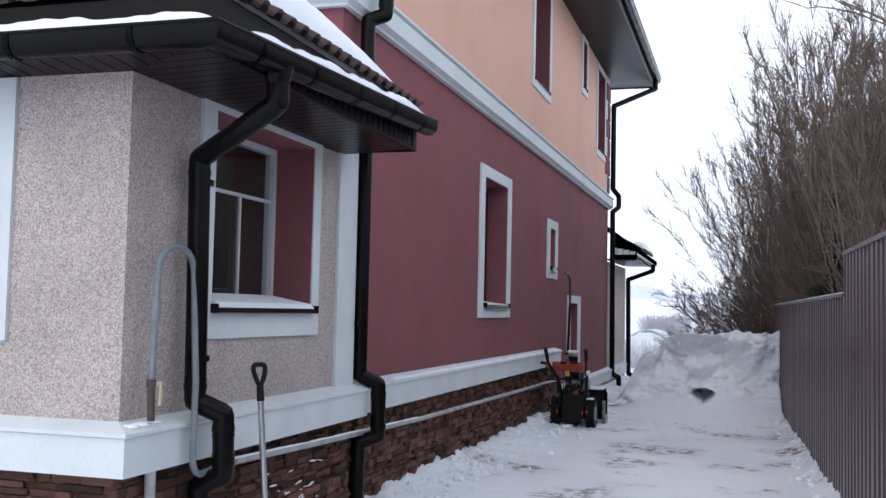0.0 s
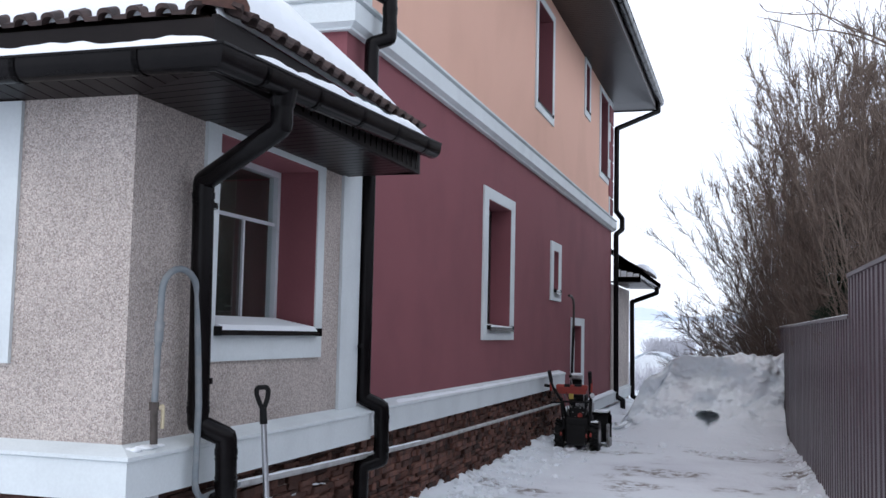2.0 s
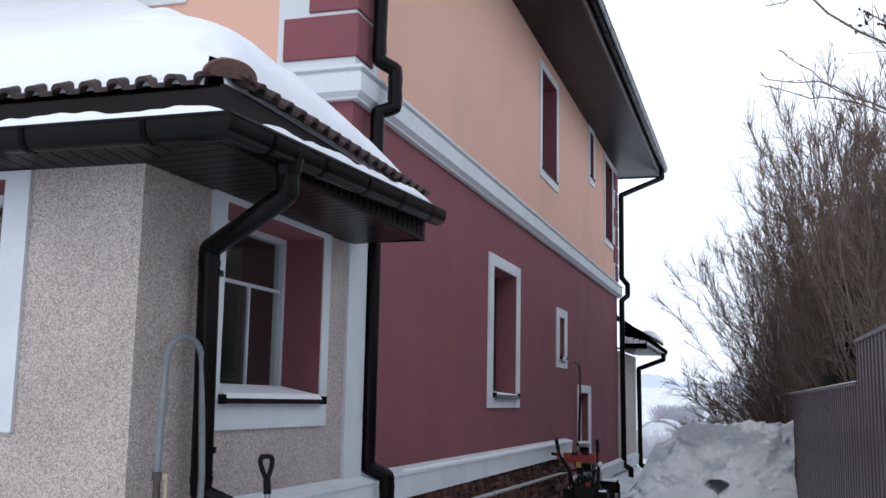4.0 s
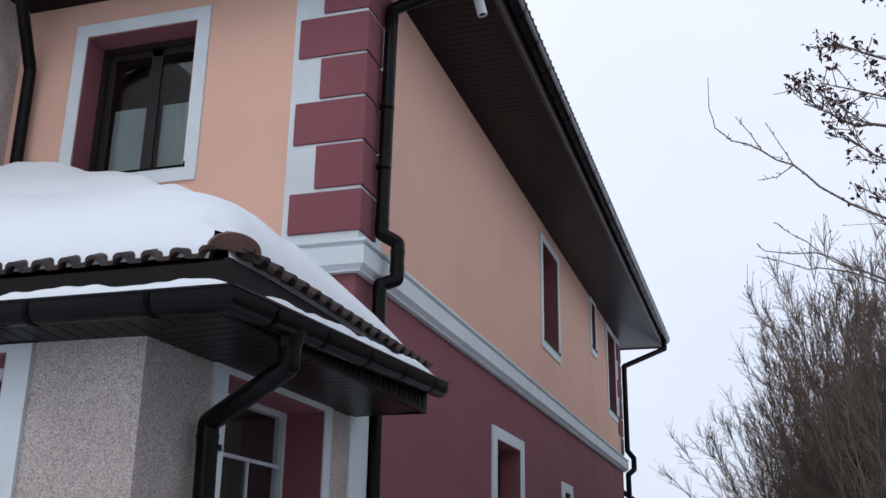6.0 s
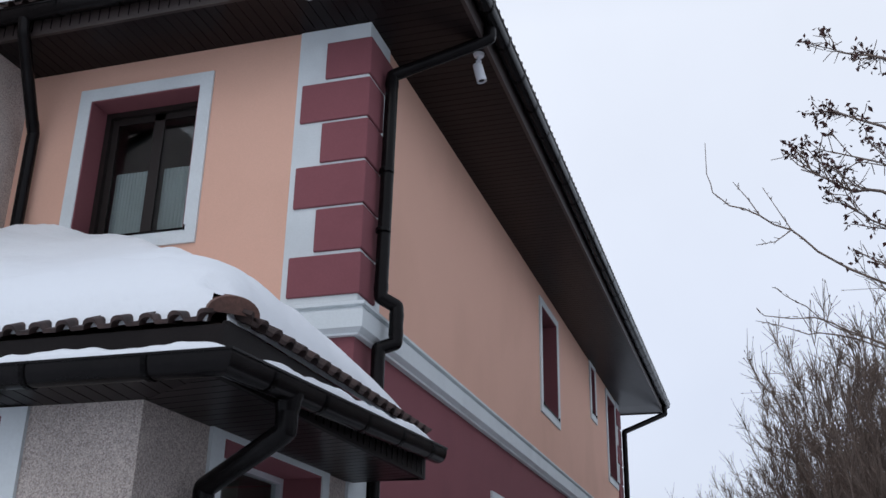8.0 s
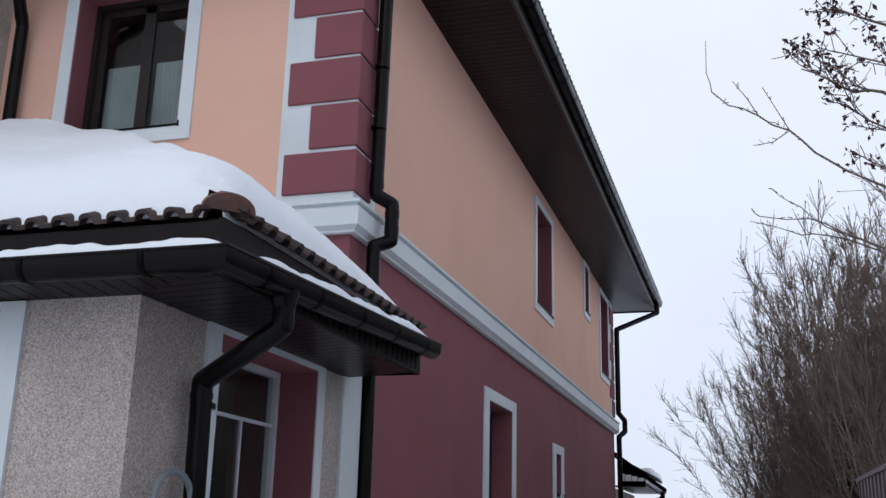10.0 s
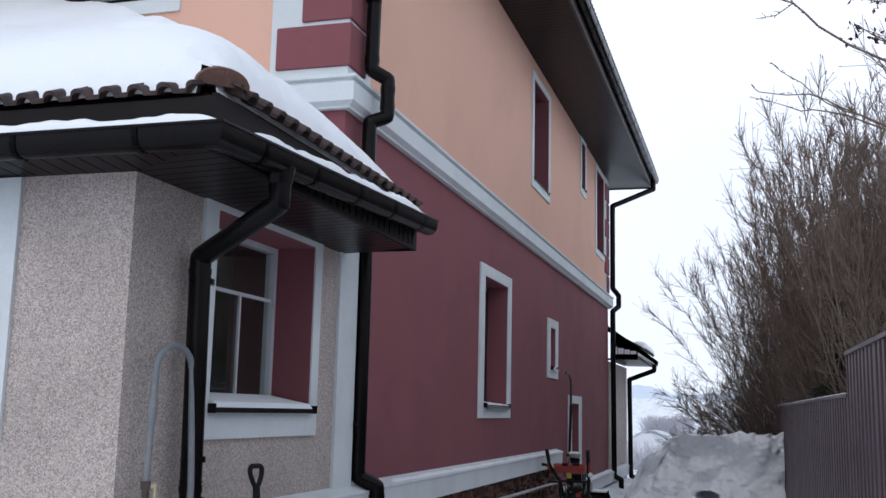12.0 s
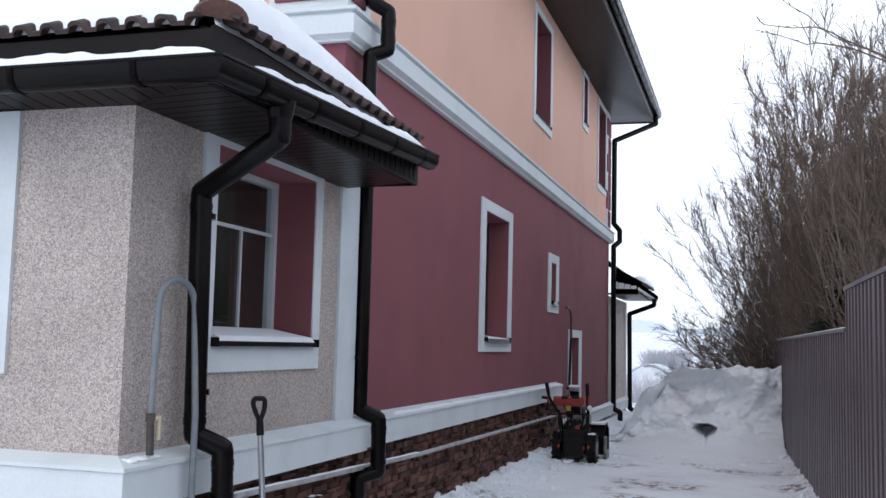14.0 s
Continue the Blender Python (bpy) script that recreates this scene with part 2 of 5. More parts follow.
def raw_mesh(name, verts, faces, mat, parent=None, smooth=False):
    me = bpy.data.meshes.new(name)
    me.from_pydata([tuple(v) for v in verts], [], faces)
    me.update()
    me.materials.append(mat)
    if smooth:
        for p in me.polygons:
            p.use_smooth = True
    ob = new(name, me)
    if parent is not None:
        link(ob, parent)
    return ob


def box(bm, x0, x1, y0, y1, z0, z1, bevel=0.0):
    r = bmesh.ops.create_cube(bm, size=1.0, matrix=Matrix.LocRotScale(((x0 + x1) / 2, (y0 + y1) / 2, (z0 + z1) / 2), None, (abs(x1 - x0), abs(y1 - y0), abs(z1 - z0))))
    if bevel:
        es = list({e for v in r["verts"] for e in v.link_edges})
        bmesh.ops.bevel(bm, geom=es, offset=bevel, segments=2, affect="EDGES", profile=0.6)
    return bm


def B(*a, bevel=0.0):
    return box(bmesh.new(), *a, bevel=bevel)


def tube(bm, pts, r, seg=14, r_end=None, caps=True):
    """A round bar along a polyline, mitred at its bends."""
    pts = [Vector(p) for p in pts]
    rings = []
    n = len(pts)
    for i, p in enumerate(pts):
        a = (pts[i] - pts[i - 1]).normalized() if i else (pts[1] - pts[0]).normalized()
        b = (pts[i + 1] - pts[i]).normalized() if i < n - 1 else a
        t = (a + b).normalized()
        k = 1.0 / max(0.5, t.dot(a))
        side = t.cross(Vector((0.31, 0.92, 0.23))).normalized()
        up = t.cross(side)
        bend = (b - a)
        bend = bend.normalized() if bend.length > 1e-6 else None
        rr = r if r_end is None else r + (r_end - r) * i / (n - 1)
        ring = []
        for j in range(seg):
            w = 2 * math.pi * j / seg
            o = (side * math.cos(w) + up * math.sin(w)) * rr
            if bend is not None:
                o += bend * o.dot(bend) * (k - 1)
            ring.append(bm.verts.new(p + o))
        if rings and sum((ring[j].co - rings[-1][j].co).length for j in range(seg)) > 0:
            best = min(range(seg), key=lambda s: sum((ring[(j + s) % seg].co - rings[-1][j].co).length for j in range(seg)))
            ring = ring[best:] + ring[:best]
        rings.append(ring)
    for p, q in zip(rings, rings[1:]):
        for j in range(seg):
            bm.faces.new((p[j], p[(j + 1) % seg], q[(j + 1) % seg], q[j]))
    if caps:
        bm.faces.new(rings[0])
        bm.faces.new(rings[-1])
    return bm


def smooth_path(pts, radius=0.06, steps=4):
    """Rounds the bends of a polyline."""
    pts = [Vector(p) for p in pts]
    out = [pts[0]]
    for a, p, b in zip(pts, pts[1:], pts[2:]):
        d1, d2 = (a - p), (b - p)
        r = min(radius, d1.length * 0.45, d2.length * 0.45)
        s, e = p + d1.normalized() * r, p + d2.normalized() * r
        for i in range(steps + 1):
            w = i / steps
            out.append(s * (1 - w) ** 2 + p * 2 * w * (1 - w) + e * w * w)
    out.append(pts[-1])
    return out


def sweep(bm, stations, profile, closed=True):
    """Carries a profile of (out, up) along stations of (point, outward direction)."""
    rows = [[bm.verts.new((p[0] + d[0] * o, p[1] + d[1] * o, p[2] + u)) for o, u in profile] for p, d in stations]
    k = len(profile)
    for a, b in zip(rows, rows[1:]):
        for j in range(k if closed else k - 1):
            bm.faces.new((a[j], a[(j + 1) % k], b[(j + 1) % k], b[j]))
    if closed:
        bm.faces.new(rows[0])
        bm.faces.new(rows[-1])
    return bm


def wall_panel(bm, origin, u, v, nrm, w, h, holes, thick):
    """An upright slab with openings through it; holes are (u0, u1, v0, v1)."""
    o, u, v, nrm = Vector(origin), Vector(u), Vector(v), Vector(nrm)
    us = sorted({0, w, *[a for q in holes for a in q[:2]]})
    vs = sorted({0, h, *[a for q in holes for a in q[2:]]})
    vert = {}

    def at(a, b, d):
        key = (round(a, 4), round(b, 4), d)
        if key not in vert:
            vert[key] = bm.verts.new(o + u * a + v * b - nrm * (thick * d))
        return vert[key]

    def solid(i, j):
        if not (0 <= i < len(us) - 1 and 0 <= j < len(vs) - 1):
            return False
        cu, cv = (us[i] + us[i + 1]) / 2, (vs[j] + vs[j + 1]) / 2
        return not any(q[0] < cu < q[1] and q[2] < cv < q[3] for q in holes)

    for i in range(len(us) - 1):
        for j in range(len(vs) - 1):
            if not solid(i, j):
                continue
            a, b, c, d = us[i], us[i + 1], vs[j], vs[j + 1]
            for k in (0, 1):
                bm.faces.new((at(a, c, k), at(b, c, k), at(b, d, k), at(a, d, k)))
            for (ii, jj), e in (((i - 1, j), ((a, c), (a, d))), ((i + 1, j), ((b, c), (b, d))), ((i, j - 1), ((a, c), (b, c))), ((i, j + 1), ((a, d), (b, d)))):
                if not solid(ii, jj):
                    bm.faces.new((at(*e[0], 0), at(*e[1], 0), at(*e[1], 1), at(*e[0], 1)))
    return bm


# ---- the house ----
XM, XB = -2.90, -2.83          # long wall, bay wall
YM, YB, YE = 6.93, 4.18, 22.05  # main front, bay front, far end
LT, LB = E - 0.555, E - 0.81    # ledge top at the wall, ledge underside
CT, CB = E + 2.492, E + 2.23     # cornice
ST = E + 5.08                   # main soffit
SB = E + 1.11                   # bay soffit
house = empty("house", (-5.0, 14.0, 0), "two-storey rendered house, burgundy below and peach above, under snow", "house")
Z = Vector((0, 0, 1))
XW = 0.36

# openings of the long wall: (y0, y1, z0, z1)
LOW = [(11.24, 12.40, E + 0.06, E + 1.54), (15.30, 15.72, E + 0.66, E + 1.28), (17.27, 18.02, E - 1.0, E + 0.155)]
UPP = [(13.93, 15.05, E + 3.30, E + 4.78), (18.30, 18.73, E + 4.13, E + 5.0), (20.25, 21.30, E + 3.30, E + 4.93)]
FRONT_UP = (-5.66, -4.515, E + 3.31, E + 4.71)
BAY_SIDE = (4.965, 6.30, E + 0.0, E + 1.075)
BAY_FRONT = (-4.90, -3.63, E + 0.0, E + 1.065)

part("lower_wall", wall_panel(bmesh.new(), (XM, YM + XW, -0.3), (0, 1, 0), Z, (1, 0, 0), YE - YM - XW, CB + 0.3 + 0.1, [(a - YM - XW, b - YM - XW, c + 0.3, d + 0.3) for a, b, c, d in LOW], XW), BURGUNDY, house, "burgundy rendered wall")
part("upper_wall", wall_panel(bmesh.new(), (XM, YM + XW, CB + 0.1), (0, 1, 0), Z, (1, 0, 0), YE - YM - XW, ST - CB - 0.1, [(a - YM - XW, b - YM - XW, c - CB - 0.1, d - CB - 0.1) for a, b, c, d in UPP], XW), PEACH, house, "peach rendered wall")
W0 = -9.5
part("front_lower_wall", wall_panel(bmesh.new(), (W0, YM, 0), (1, 0, 0), Z, (0, -1, 0), XM - W0, CB + 0.1, [], XW), BURGUNDY, house)
part("front_upper_wall", wall_panel(bmesh.new(), (W0, YM, CB + 0.1), (1, 0, 0), Z, (0, -1, 0), XM - W0, ST - CB - 0.1, [(FRONT_UP[0] - W0, FRONT_UP[1] - W0, FRONT_UP[2] - CB - 0.1, FRONT_UP[3] - CB - 0.1)], XW), PEACH, house)
part("rear_wall", B(W0, XM - XW, YE - XW, YE, -0.3, ST), BURGUNDY, house)
# unseen inner wall and floors, added to keep the rooms dark
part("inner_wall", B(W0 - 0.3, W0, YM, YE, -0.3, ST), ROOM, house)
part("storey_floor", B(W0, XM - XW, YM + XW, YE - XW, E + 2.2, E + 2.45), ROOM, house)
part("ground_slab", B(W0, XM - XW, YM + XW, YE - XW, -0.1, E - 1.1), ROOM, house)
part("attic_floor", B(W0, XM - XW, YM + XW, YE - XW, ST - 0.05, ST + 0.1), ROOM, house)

# bay walls
part("bay_side_wall", wall_panel(bmesh.new(), (XB, YB + 0.34, 0.3), (0, 1, 0), Z, (1, 0, 0), YM - YB - 0.343, SB - 0.3, [(BAY_SIDE[0] - YB - 0.34, BAY_SIDE[1] - YB - 0.34, BAY_SIDE[2] - 0.3, BAY_SIDE[3] - 0.3)], 0.34), PEBBLE, house, "grey pebble-dash wall")
part("bay_front_wall", wall_panel(bmesh.new(), (W0, YB, 0.3), (1, 0, 0), Z, (0, -1, 0), XB - W0, SB - 0.3, [(BAY_FRONT[0] - W0, BAY_FRONT[1] - W0, BAY_FRONT[2] - 0.3, BAY_FRONT[3] - 0.3)], 0.34), PEBBLE, house, "grey pebble-dash wall")
# added shell that keeps the bay room dark and covers the burgundy wall
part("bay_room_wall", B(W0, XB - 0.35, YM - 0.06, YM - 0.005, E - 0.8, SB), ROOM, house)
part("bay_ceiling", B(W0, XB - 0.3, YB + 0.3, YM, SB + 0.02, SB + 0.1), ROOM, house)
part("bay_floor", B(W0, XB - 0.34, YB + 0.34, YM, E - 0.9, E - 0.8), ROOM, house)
part("left_wing_wall", B(W0, -6.4, 4.6, YM, SB, ST + 0.8), PEBBLE, house, "grey pebble-dash wall")
part("bay_corner_trim", B(XB - 0.12, XB + 0.022, 6.745, 7.09, LT - 0.02, SB + 0.07), WHITE, house)


def ledge(name, stations, parent=None):
    pr = [(-0.02, 0.0), (0.105, -0.045), (0.117, -0.05), (0.117, -0.066), (0.102, -0.074), (0.10, -0.255), (-0.02, -0.255)]
    return part(name, sweep(bmesh.new(), stations, pr), WHITE, parent or house, "white rendered plinth ledge")


ledge("bay_ledge", [((W0, YB, LT), (0, -1)), ((XB, YB, LT), (1, -1)), ((XB, YM + 0.27, LT), (1, 0))])
ledge("long_ledge", [((XM, YM + 0.1, LT), (1.02, 0)), ((XM, 15.9, LT), (1.02, 0))])
low_z = E - 1.17
ledge("low_ledge", [((XM, 16.2, low_z), (1, 0)), ((XM, YE, low_z), (1, 0))])
CORN = [(-0.02, 0.015), (0.095, 0.004), (0.116, -0.006), (0.116, -0.028), (0.078, -0.036), (0.078, -0.052), (0.102, -0.060), (0.10, -0.205), (0.088, -0.213), (0.055, -0.236), (0.05, -0.252), (-0.02, -0.252)]
part("cornice", sweep(bmesh.new(), [((-6.4, YM, CT), (0, -1)), ((XM, YM, CT), (1, -1)), ((XM, YE, CT), (1, 1)), ((-6.4, YE, CT), (0, 1))], CORN), WHITE, house, "white moulded string cornice")

# quoins at the front and far corners of the upper storey
part("quoin_backing", B(-3.55, XM + 0.012, YM - 0.012, YM + 0.47, CT - 0.02, ST), WHITE, house)
part("quoin_backing", B(-3.55, XM + 0.012, YE - 0.47, YE + 0.012, CT - 0.02, ST), WHITE, house)
TOPS = (4.92, 4.525, 4.13, 3.735, 3.335, 2.93)
BOTS = (4.562, 4.156, 3.762, 3.36, 2.963, 2.585)
for k, (a, b) in enumerate(zip(TOPS, BOTS)):
    xa, ya = (-3.285, 7.45) if k % 2 == 0 else (-3.495, 7.25)
    part("quoin", B(xa, XM + 0.034, YM - 0.034, ya, E + b, E + a, bevel=0.012), BURGUNDY, house)
    part("quoin", B(xa, XM + 0.034, YE - (ya - YM), YE + 0.034, E + b, E + a, bevel=0.012), BURGUNDY, house)


def window(kind, axis, plane, a0, a1, z0, z1, recess, wide, mat=PVC, fw=0.065, fl=None, bottom=None, sill=True, out=0.06, muntin=(), curtain=False, top=None, sides=True, reveal=BURGUNDY, rise=0.035, dip=0.005, deep=0.062, near=0.0):
    """A window in a wall: axis 'x' faces +x and runs along y, axis 'y' faces -y and runs along x."""
    if axis == "x":
        f = lambda p, q, s, t, c, d: B(plane - max(p, q), plane - min(p, q), s, t, c, d)
    else:
        f = lambda p, q, s, t, c, d: B(s, t, plane + min(p, q), plane + max(p, q), c, d)
    w = part("window", f(recess + deep, recess + deep + 0.004, a0 + 0.02, a1 - 0.02, z0, z1), GLASS, house, kind)
    zb, zt = bottom if bottom is not None else wide, top if top is not None else wide
    o, u, nn = ((plane + 0.022, a0 - wide - near, z0 - zb), (0, 1, 0), (1, 0, 0)) if axis == "x" else ((a0 - wide, plane - 0.022, z0 - zb), (1, 0, 0), (0, -1, 0))
    tr = wall_panel(bmesh.new(), o, u, Z, nn, a1 - a0 + 2 * wide + near, z1 - z0 + zb + zt, [(wide + near, wide + near + a1 - a0, zb, zb + z1 - z0)], 0.032)
    part("surround", tr, WHITE, w, "white rendered surround")
    for q in ((a0 - 0.001, a0 + 0.012, z0, z1), (a1 - 0.012, a1 + 0.001, z0, z1), (a0, a1, z1 - 0.012, z1 + 0.001)):
        part("reveal", f(-0.012, recess + 0.01, *q), reveal, w)
    fl = fw if fl is None else fl
    for q in ((a0 + 0.012, a0 + fl, z0, z1 - 0.012), (a1 - fw, a1 - 0.012, z0, z1 - 0.012), (a0 + fw, a1 - fw, z1 - fw, z1 - 0.012), (a0 + fw, a1 - fw, z0 + 0.01, z0 + fw)):
        part("window_frame", f(recess, recess + 0.07, *q), mat, w)
    for q in muntin:
        part("glazing_bar", f(recess + deep - 0.016, recess + deep - 0.001, *q), mat, w)
    if sill:
        s0, s1 = a0 - 0.005, a1 + 0.012
        sl = bmesh.new()
        if axis == "x":
            st = [((plane, s0, z0), (1, 0)), ((plane, s1, z0), (1, 0))]
        else:
            st = [((s0, plane, z0), (0, -1)), ((s1, plane, z0), (0, -1))]
        sweep(sl, st, [(-recess, rise), (out, dip), (out + 0.006, -0.045 if out > 0.03 else -0.018), (out - 0.004, -0.045 if out > 0.03 else -0.018), (out - 0.01, dip - 0.011), (-recess, rise - 0.015)])
        part("sill", sl, BLACK, w, "black metal sill")
        for s in (s0, s1):
            o = f(-out - 0.008, recess * 0.2, s - 0.006, s + 0.006, z0 + dip - 0.03, z0 + dip + 0.022)
            part("sill_end", o, BLACK, w)
        if out > 0.03:
            sn = bmesh.new()
            k0, k1 = (a0 + 0.03, a1 - 0.03)
            st = [((plane, k0, z0), (1, 0)), ((plane, k1, z0), (1, 0))] if axis == "x" else [((k0, plane, z0), (0, -1)), ((k1, plane, z0), (0, -1))]
            sweep(sn, st, [(-recess, rise + 0.014), (out * 0.5, (rise + dip) * 0.5 - 0.004), (out - 0.008, dip + 0.008), (out - 0.006, dip + 0.002), (-recess, rise + 0.002)])
            part("sill_snow", sn, SNOW, w)
    if curtain:
        n = 60
        for c0, c1 in ((a0 + 0.1, (a0 + a1) / 2 - 0.06), ((a0 + a1) / 2 + 0.04, a1 - 0.05)):
            rows = []
            for zz in (z0 + 0.02, z0 + (z1 - z0) * 0.58):
                rows.append([(c0 + (c1 - c0) * i / n, plane + recess + 0.16 + 0.012 * math.sin(i * 1.3) * (1 if zz < z0 + 0.1 else 0.6), zz) for i in range(n + 1)])
            raw_mesh("curtain", rows[0] + rows[1], [(i, i + 1, n + 2 + i, n + 1 + i) for i in range(n)], CURTAIN, w)
    return w


y0, y1, z0, z1 = BAY_SIDE
window("white-framed bay window with glazing bars", "x", XB, y0, y1, z0, z1, 0.26, 0.115, fw=0.05, fl=0.02, bottom=0.19, top=0.045, rise=0.055, dip=-0.018, deep=0.034, near=0.03,
       muntin=[(y0 + 0.02, y1 - 0.05, z1 - 0.385, z1 - 0.363), (y1 - 0.49, y1 - 0.468, z0 + 0.06, z1 - 0.385)])
x0, x1, z0, z1 = BAY_FRONT
window("white-framed bay window", "y", YB, x0, x1, z0, z1, 0.28, 0.15, bottom=0.2, top=0.04, muntin=[((x0 + x1) / 2 - 0.03, (x0 + x1) / 2 + 0.03, z0, z1)])
x0, x1, z0, z1 = FRONT_UP
window("dark brown upper window with half curtains", "y", YM, x0, x1, z0, z1, 0.22, 0.125, mat=DARKFRAME, bottom=0.14, curtain=True, out=0.022,
       muntin=[((x0 + x1) / 2 - 0.055, (x0 + x1) / 2 + 0.055, z0 + 0.06, z1 - 0.06), (x0 + 0.06, x0 + 0.13, z0 + 0.06, z1 - 0.06), (x0 + 0.13, x1 - 0.06, z1 - 0.13, z1 - 0.06)])
for (y0, y1, z0, z1), wd, bt in zip(LOW, (0.2, 0.22, 0.3), (0.145, 0.15, 0.1)):
    window("narrow recessed window in the burgundy wall", "x", XM, y0, y1, z0, z1, 0.24, wd, mat=DARKFRAME, bottom=bt, top=0.13)
for (y0, y1, z0, z1), tp in zip(UPP, (0.1, 0.075, 0.1)):
    window("recessed window in the peach wall", "x", XM, y0, y1, z0, z1, 0.24, 0.13, mat=DARKFRAME, bottom=0.13, top=tp, out=0.03)


# ---- eaves: soffits of narrow boards, fascias, gutters ----
def soffit(name, xl, xc, yf, ye, ox, oy, z, parent, label, pitch=0.1, rise=0.0):
    """Boards under the eave round a corner at (xc, yf), overhanging ox to the side and oy to the front."""
    bm = bmesh.new()
    zb = z + rise
    box(bm, xl, xc + ox, yf - oy, yf + 0.1, zb + 0.009, zb + 0.02)
    box(bm, xc - 0.1, xc + ox, yf + 0.101, ye, zb + 0.009, zb + 0.02)
    back = part(name, bm, SOFFIT, parent, label)

    def board(quad, zs):
        vs = [(px, py, pz) for (px, py), pz in zip(quad, zs)]
        vs += [(px, py, pz + 0.008) for px, py, pz in vs]
        raw_mesh("soffit_board", vs, [(3, 2, 1, 0)] + [(i, (i + 1) % 4, 4 + (i + 1) % 4, 4 + i) for i in range(4)], SOFFIT, back)
    k = ox / oy
    x = xl
    while x < xc + ox - 0.01:
        a, b = x + 0.004, min(x + pitch - 0.004, xc + ox)
        fa, fb = [yf - max(0.0, (q - xc) / k) for q in (a, b)]
        za, zc = [z + rise * (yf - q) / oy for q in (fa, fb)]
        board([(a, yf - oy), (b, yf - oy), (b, fb), (a, fa)], (zb, zb, zc, za))
        x += pitch
    y = yf - oy
    while y < ye:
        a, b = y + 0.004, min(y + pitch - 0.004, ye)
        fa, fb = [xc + max(0.0, (yf - q) * k) for q in (a, b)]
        za, zc = [z + rise * (q - xc) / ox for q in (fa, fb)]
        board([(fa, a), (xc + ox, a), (xc + ox, b), (fb, b)], (za, zb, zb, zc))
        y += pitch
    return back


OX, OY = 0.55, 0.29
FX, FY = XB + OX, YB - OY            # bay fascia
BAY_END = 6.82
soffit("bay_soffit", W0, XB, YB, BAY_END, OX, OY, SB, house, "dark brown boarded soffit", rise=0.024)
FT = E + 1.345
part("bay_fascia", sweep(bmesh.new(), [((W0, FY, SB), (0, -1)), ((FX, FY, SB), (1, -1)), ((FX, BAY_END, SB), (1, 0))], [(-0.02, 0.012), (0.012, 0.012), (0.012, 0.235), (-0.02, 0.235)]), FASCIA, house, "dark brown metal fascia")
bm = bmesh.new()
box(bm, W0, FX + 0.043, FY - 0.043, FY - 0.0125, E + 1.238, FT + 0.004)
part("upper_fascia", bm, FASCIA, house, "dark brown metal fascia")
bm = bmesh.new()
side_lo = [(y, E + 1.238 + 0.135 * (y - FY) / 3.03) for y in (FY - 0.012, 6.45)]
rows = [[bm.verts.new((x, y, z)) for x in (FX + 0.0125, FX + 0.043) for z in (lo, FT + 0.028)] for y, lo in side_lo]
for q in ((0, 1, 3, 2),):
    bm.faces.new([rows[0][i] for i in q])
    bm.faces.new([rows[1][i] for i in q])
for i, j in ((0, 1), (1, 3), (3, 2), (2, 0)):
    bm.faces.new((rows[0][i], rows[0][j], rows[1][j], rows[1][i]))
part("upper_fascia", bm, FASCIA, house, "dark brown metal fascia")
part("eave_end_board", B(XB + 0.07, FX + 0.012, BAY_END, BAY_END + 0.02, SB + 0.010, FT), SOFFIT, house)
y = FY + 0.05
while y < BAY_END:
    part("fascia_rib", B(FX + 0.012, FX + 0.017, y, y + 0.010, SB + 0.035, FT - 0.02), BLACK, house)
    y += 0.1


def gutter_profile(w, thick=0.004):
    pts = [(w * 0.5 - w * 0.5 * math.cos(math.pi * i / 12), -w * 0.68 * math.sin(math.pi * i / 12) ** 0.7) for i in range(13)]
    inner = [(w * 0.5 - (w * 0.5 - thick) * math.cos(math.pi * i / 12), -(w * 0.68 - thick) * math.sin(math.pi * i / 12) ** 0.7) for i in range(13)]
    lip = [(w + 0.008, 0.0), (w + 0.008, 0.012), (w - 0.006, 0.012)]
    return pts + lip + inner[::-1]


def bracket(o, d, along, w, parent):
    """A strap that holds a gutter from below."""
    bm = bmesh.new()
    pr = [(w * 0.5 - (w * 0.5 + 0.006) * math.cos(math.pi * i / 12), -(w * 0.68 + 0.006) * math.sin(math.pi * i / 12) ** 0.7) for i in range(13)]
    st = [(tuple(Vector(o) + Vector(along) * s), d) for s in (-0.014, 0.014)]
    rows = [[bm.verts.new((p[0] + dd[0] * a, p[1] + dd[1] * a, p[2] + u)) for a, u in pr] for p, dd in st]
    for j in range(12):
        bm.faces.new((rows[0][j], rows[0][j + 1], rows[1][j + 1], rows[1][j]))
    r = bmesh.ops.solidify(bm, geom=bm.faces[:], thickness=-0.006)
    return part("bracket", bm, BLACK, parent)


GW = 0.14
gx, gy = FX + 0.012, FY - 0.012
gz0, gz1 = E + 1.192, E + 1.336
g = part("gutter", sweep(bmesh.new(), [((W0, gy, gz0), (0, -1)), ((gx, gy, gz0), (1, -1)), ((gx, 6.885, gz1), (1, 0))], gutter_profile(GW)), BLACK, house, "black steel half-round gutter", smooth=True)
for x in (-3.84, -3.20, -2.56):
    bracket((x, gy, gz0), (0, -1), (1, 0, 0), GW, g)
for y in (4.18, 4.78, 5.4, 6.0, 6.6):
    z = gz0 + (gz1 - gz0) * (y - gy) / (6.92 - gy)
    bracket((gx, y, z), (1, 0), (0, 1, 0.04), GW, g)
part("gutter_end", sweep(bmesh.new(), [((gx, 6.88, gz1), (1, 0)), ((gx, 6.89, gz1), (1, 0))], gutter_profile(GW)[:13]), BLACK, g)

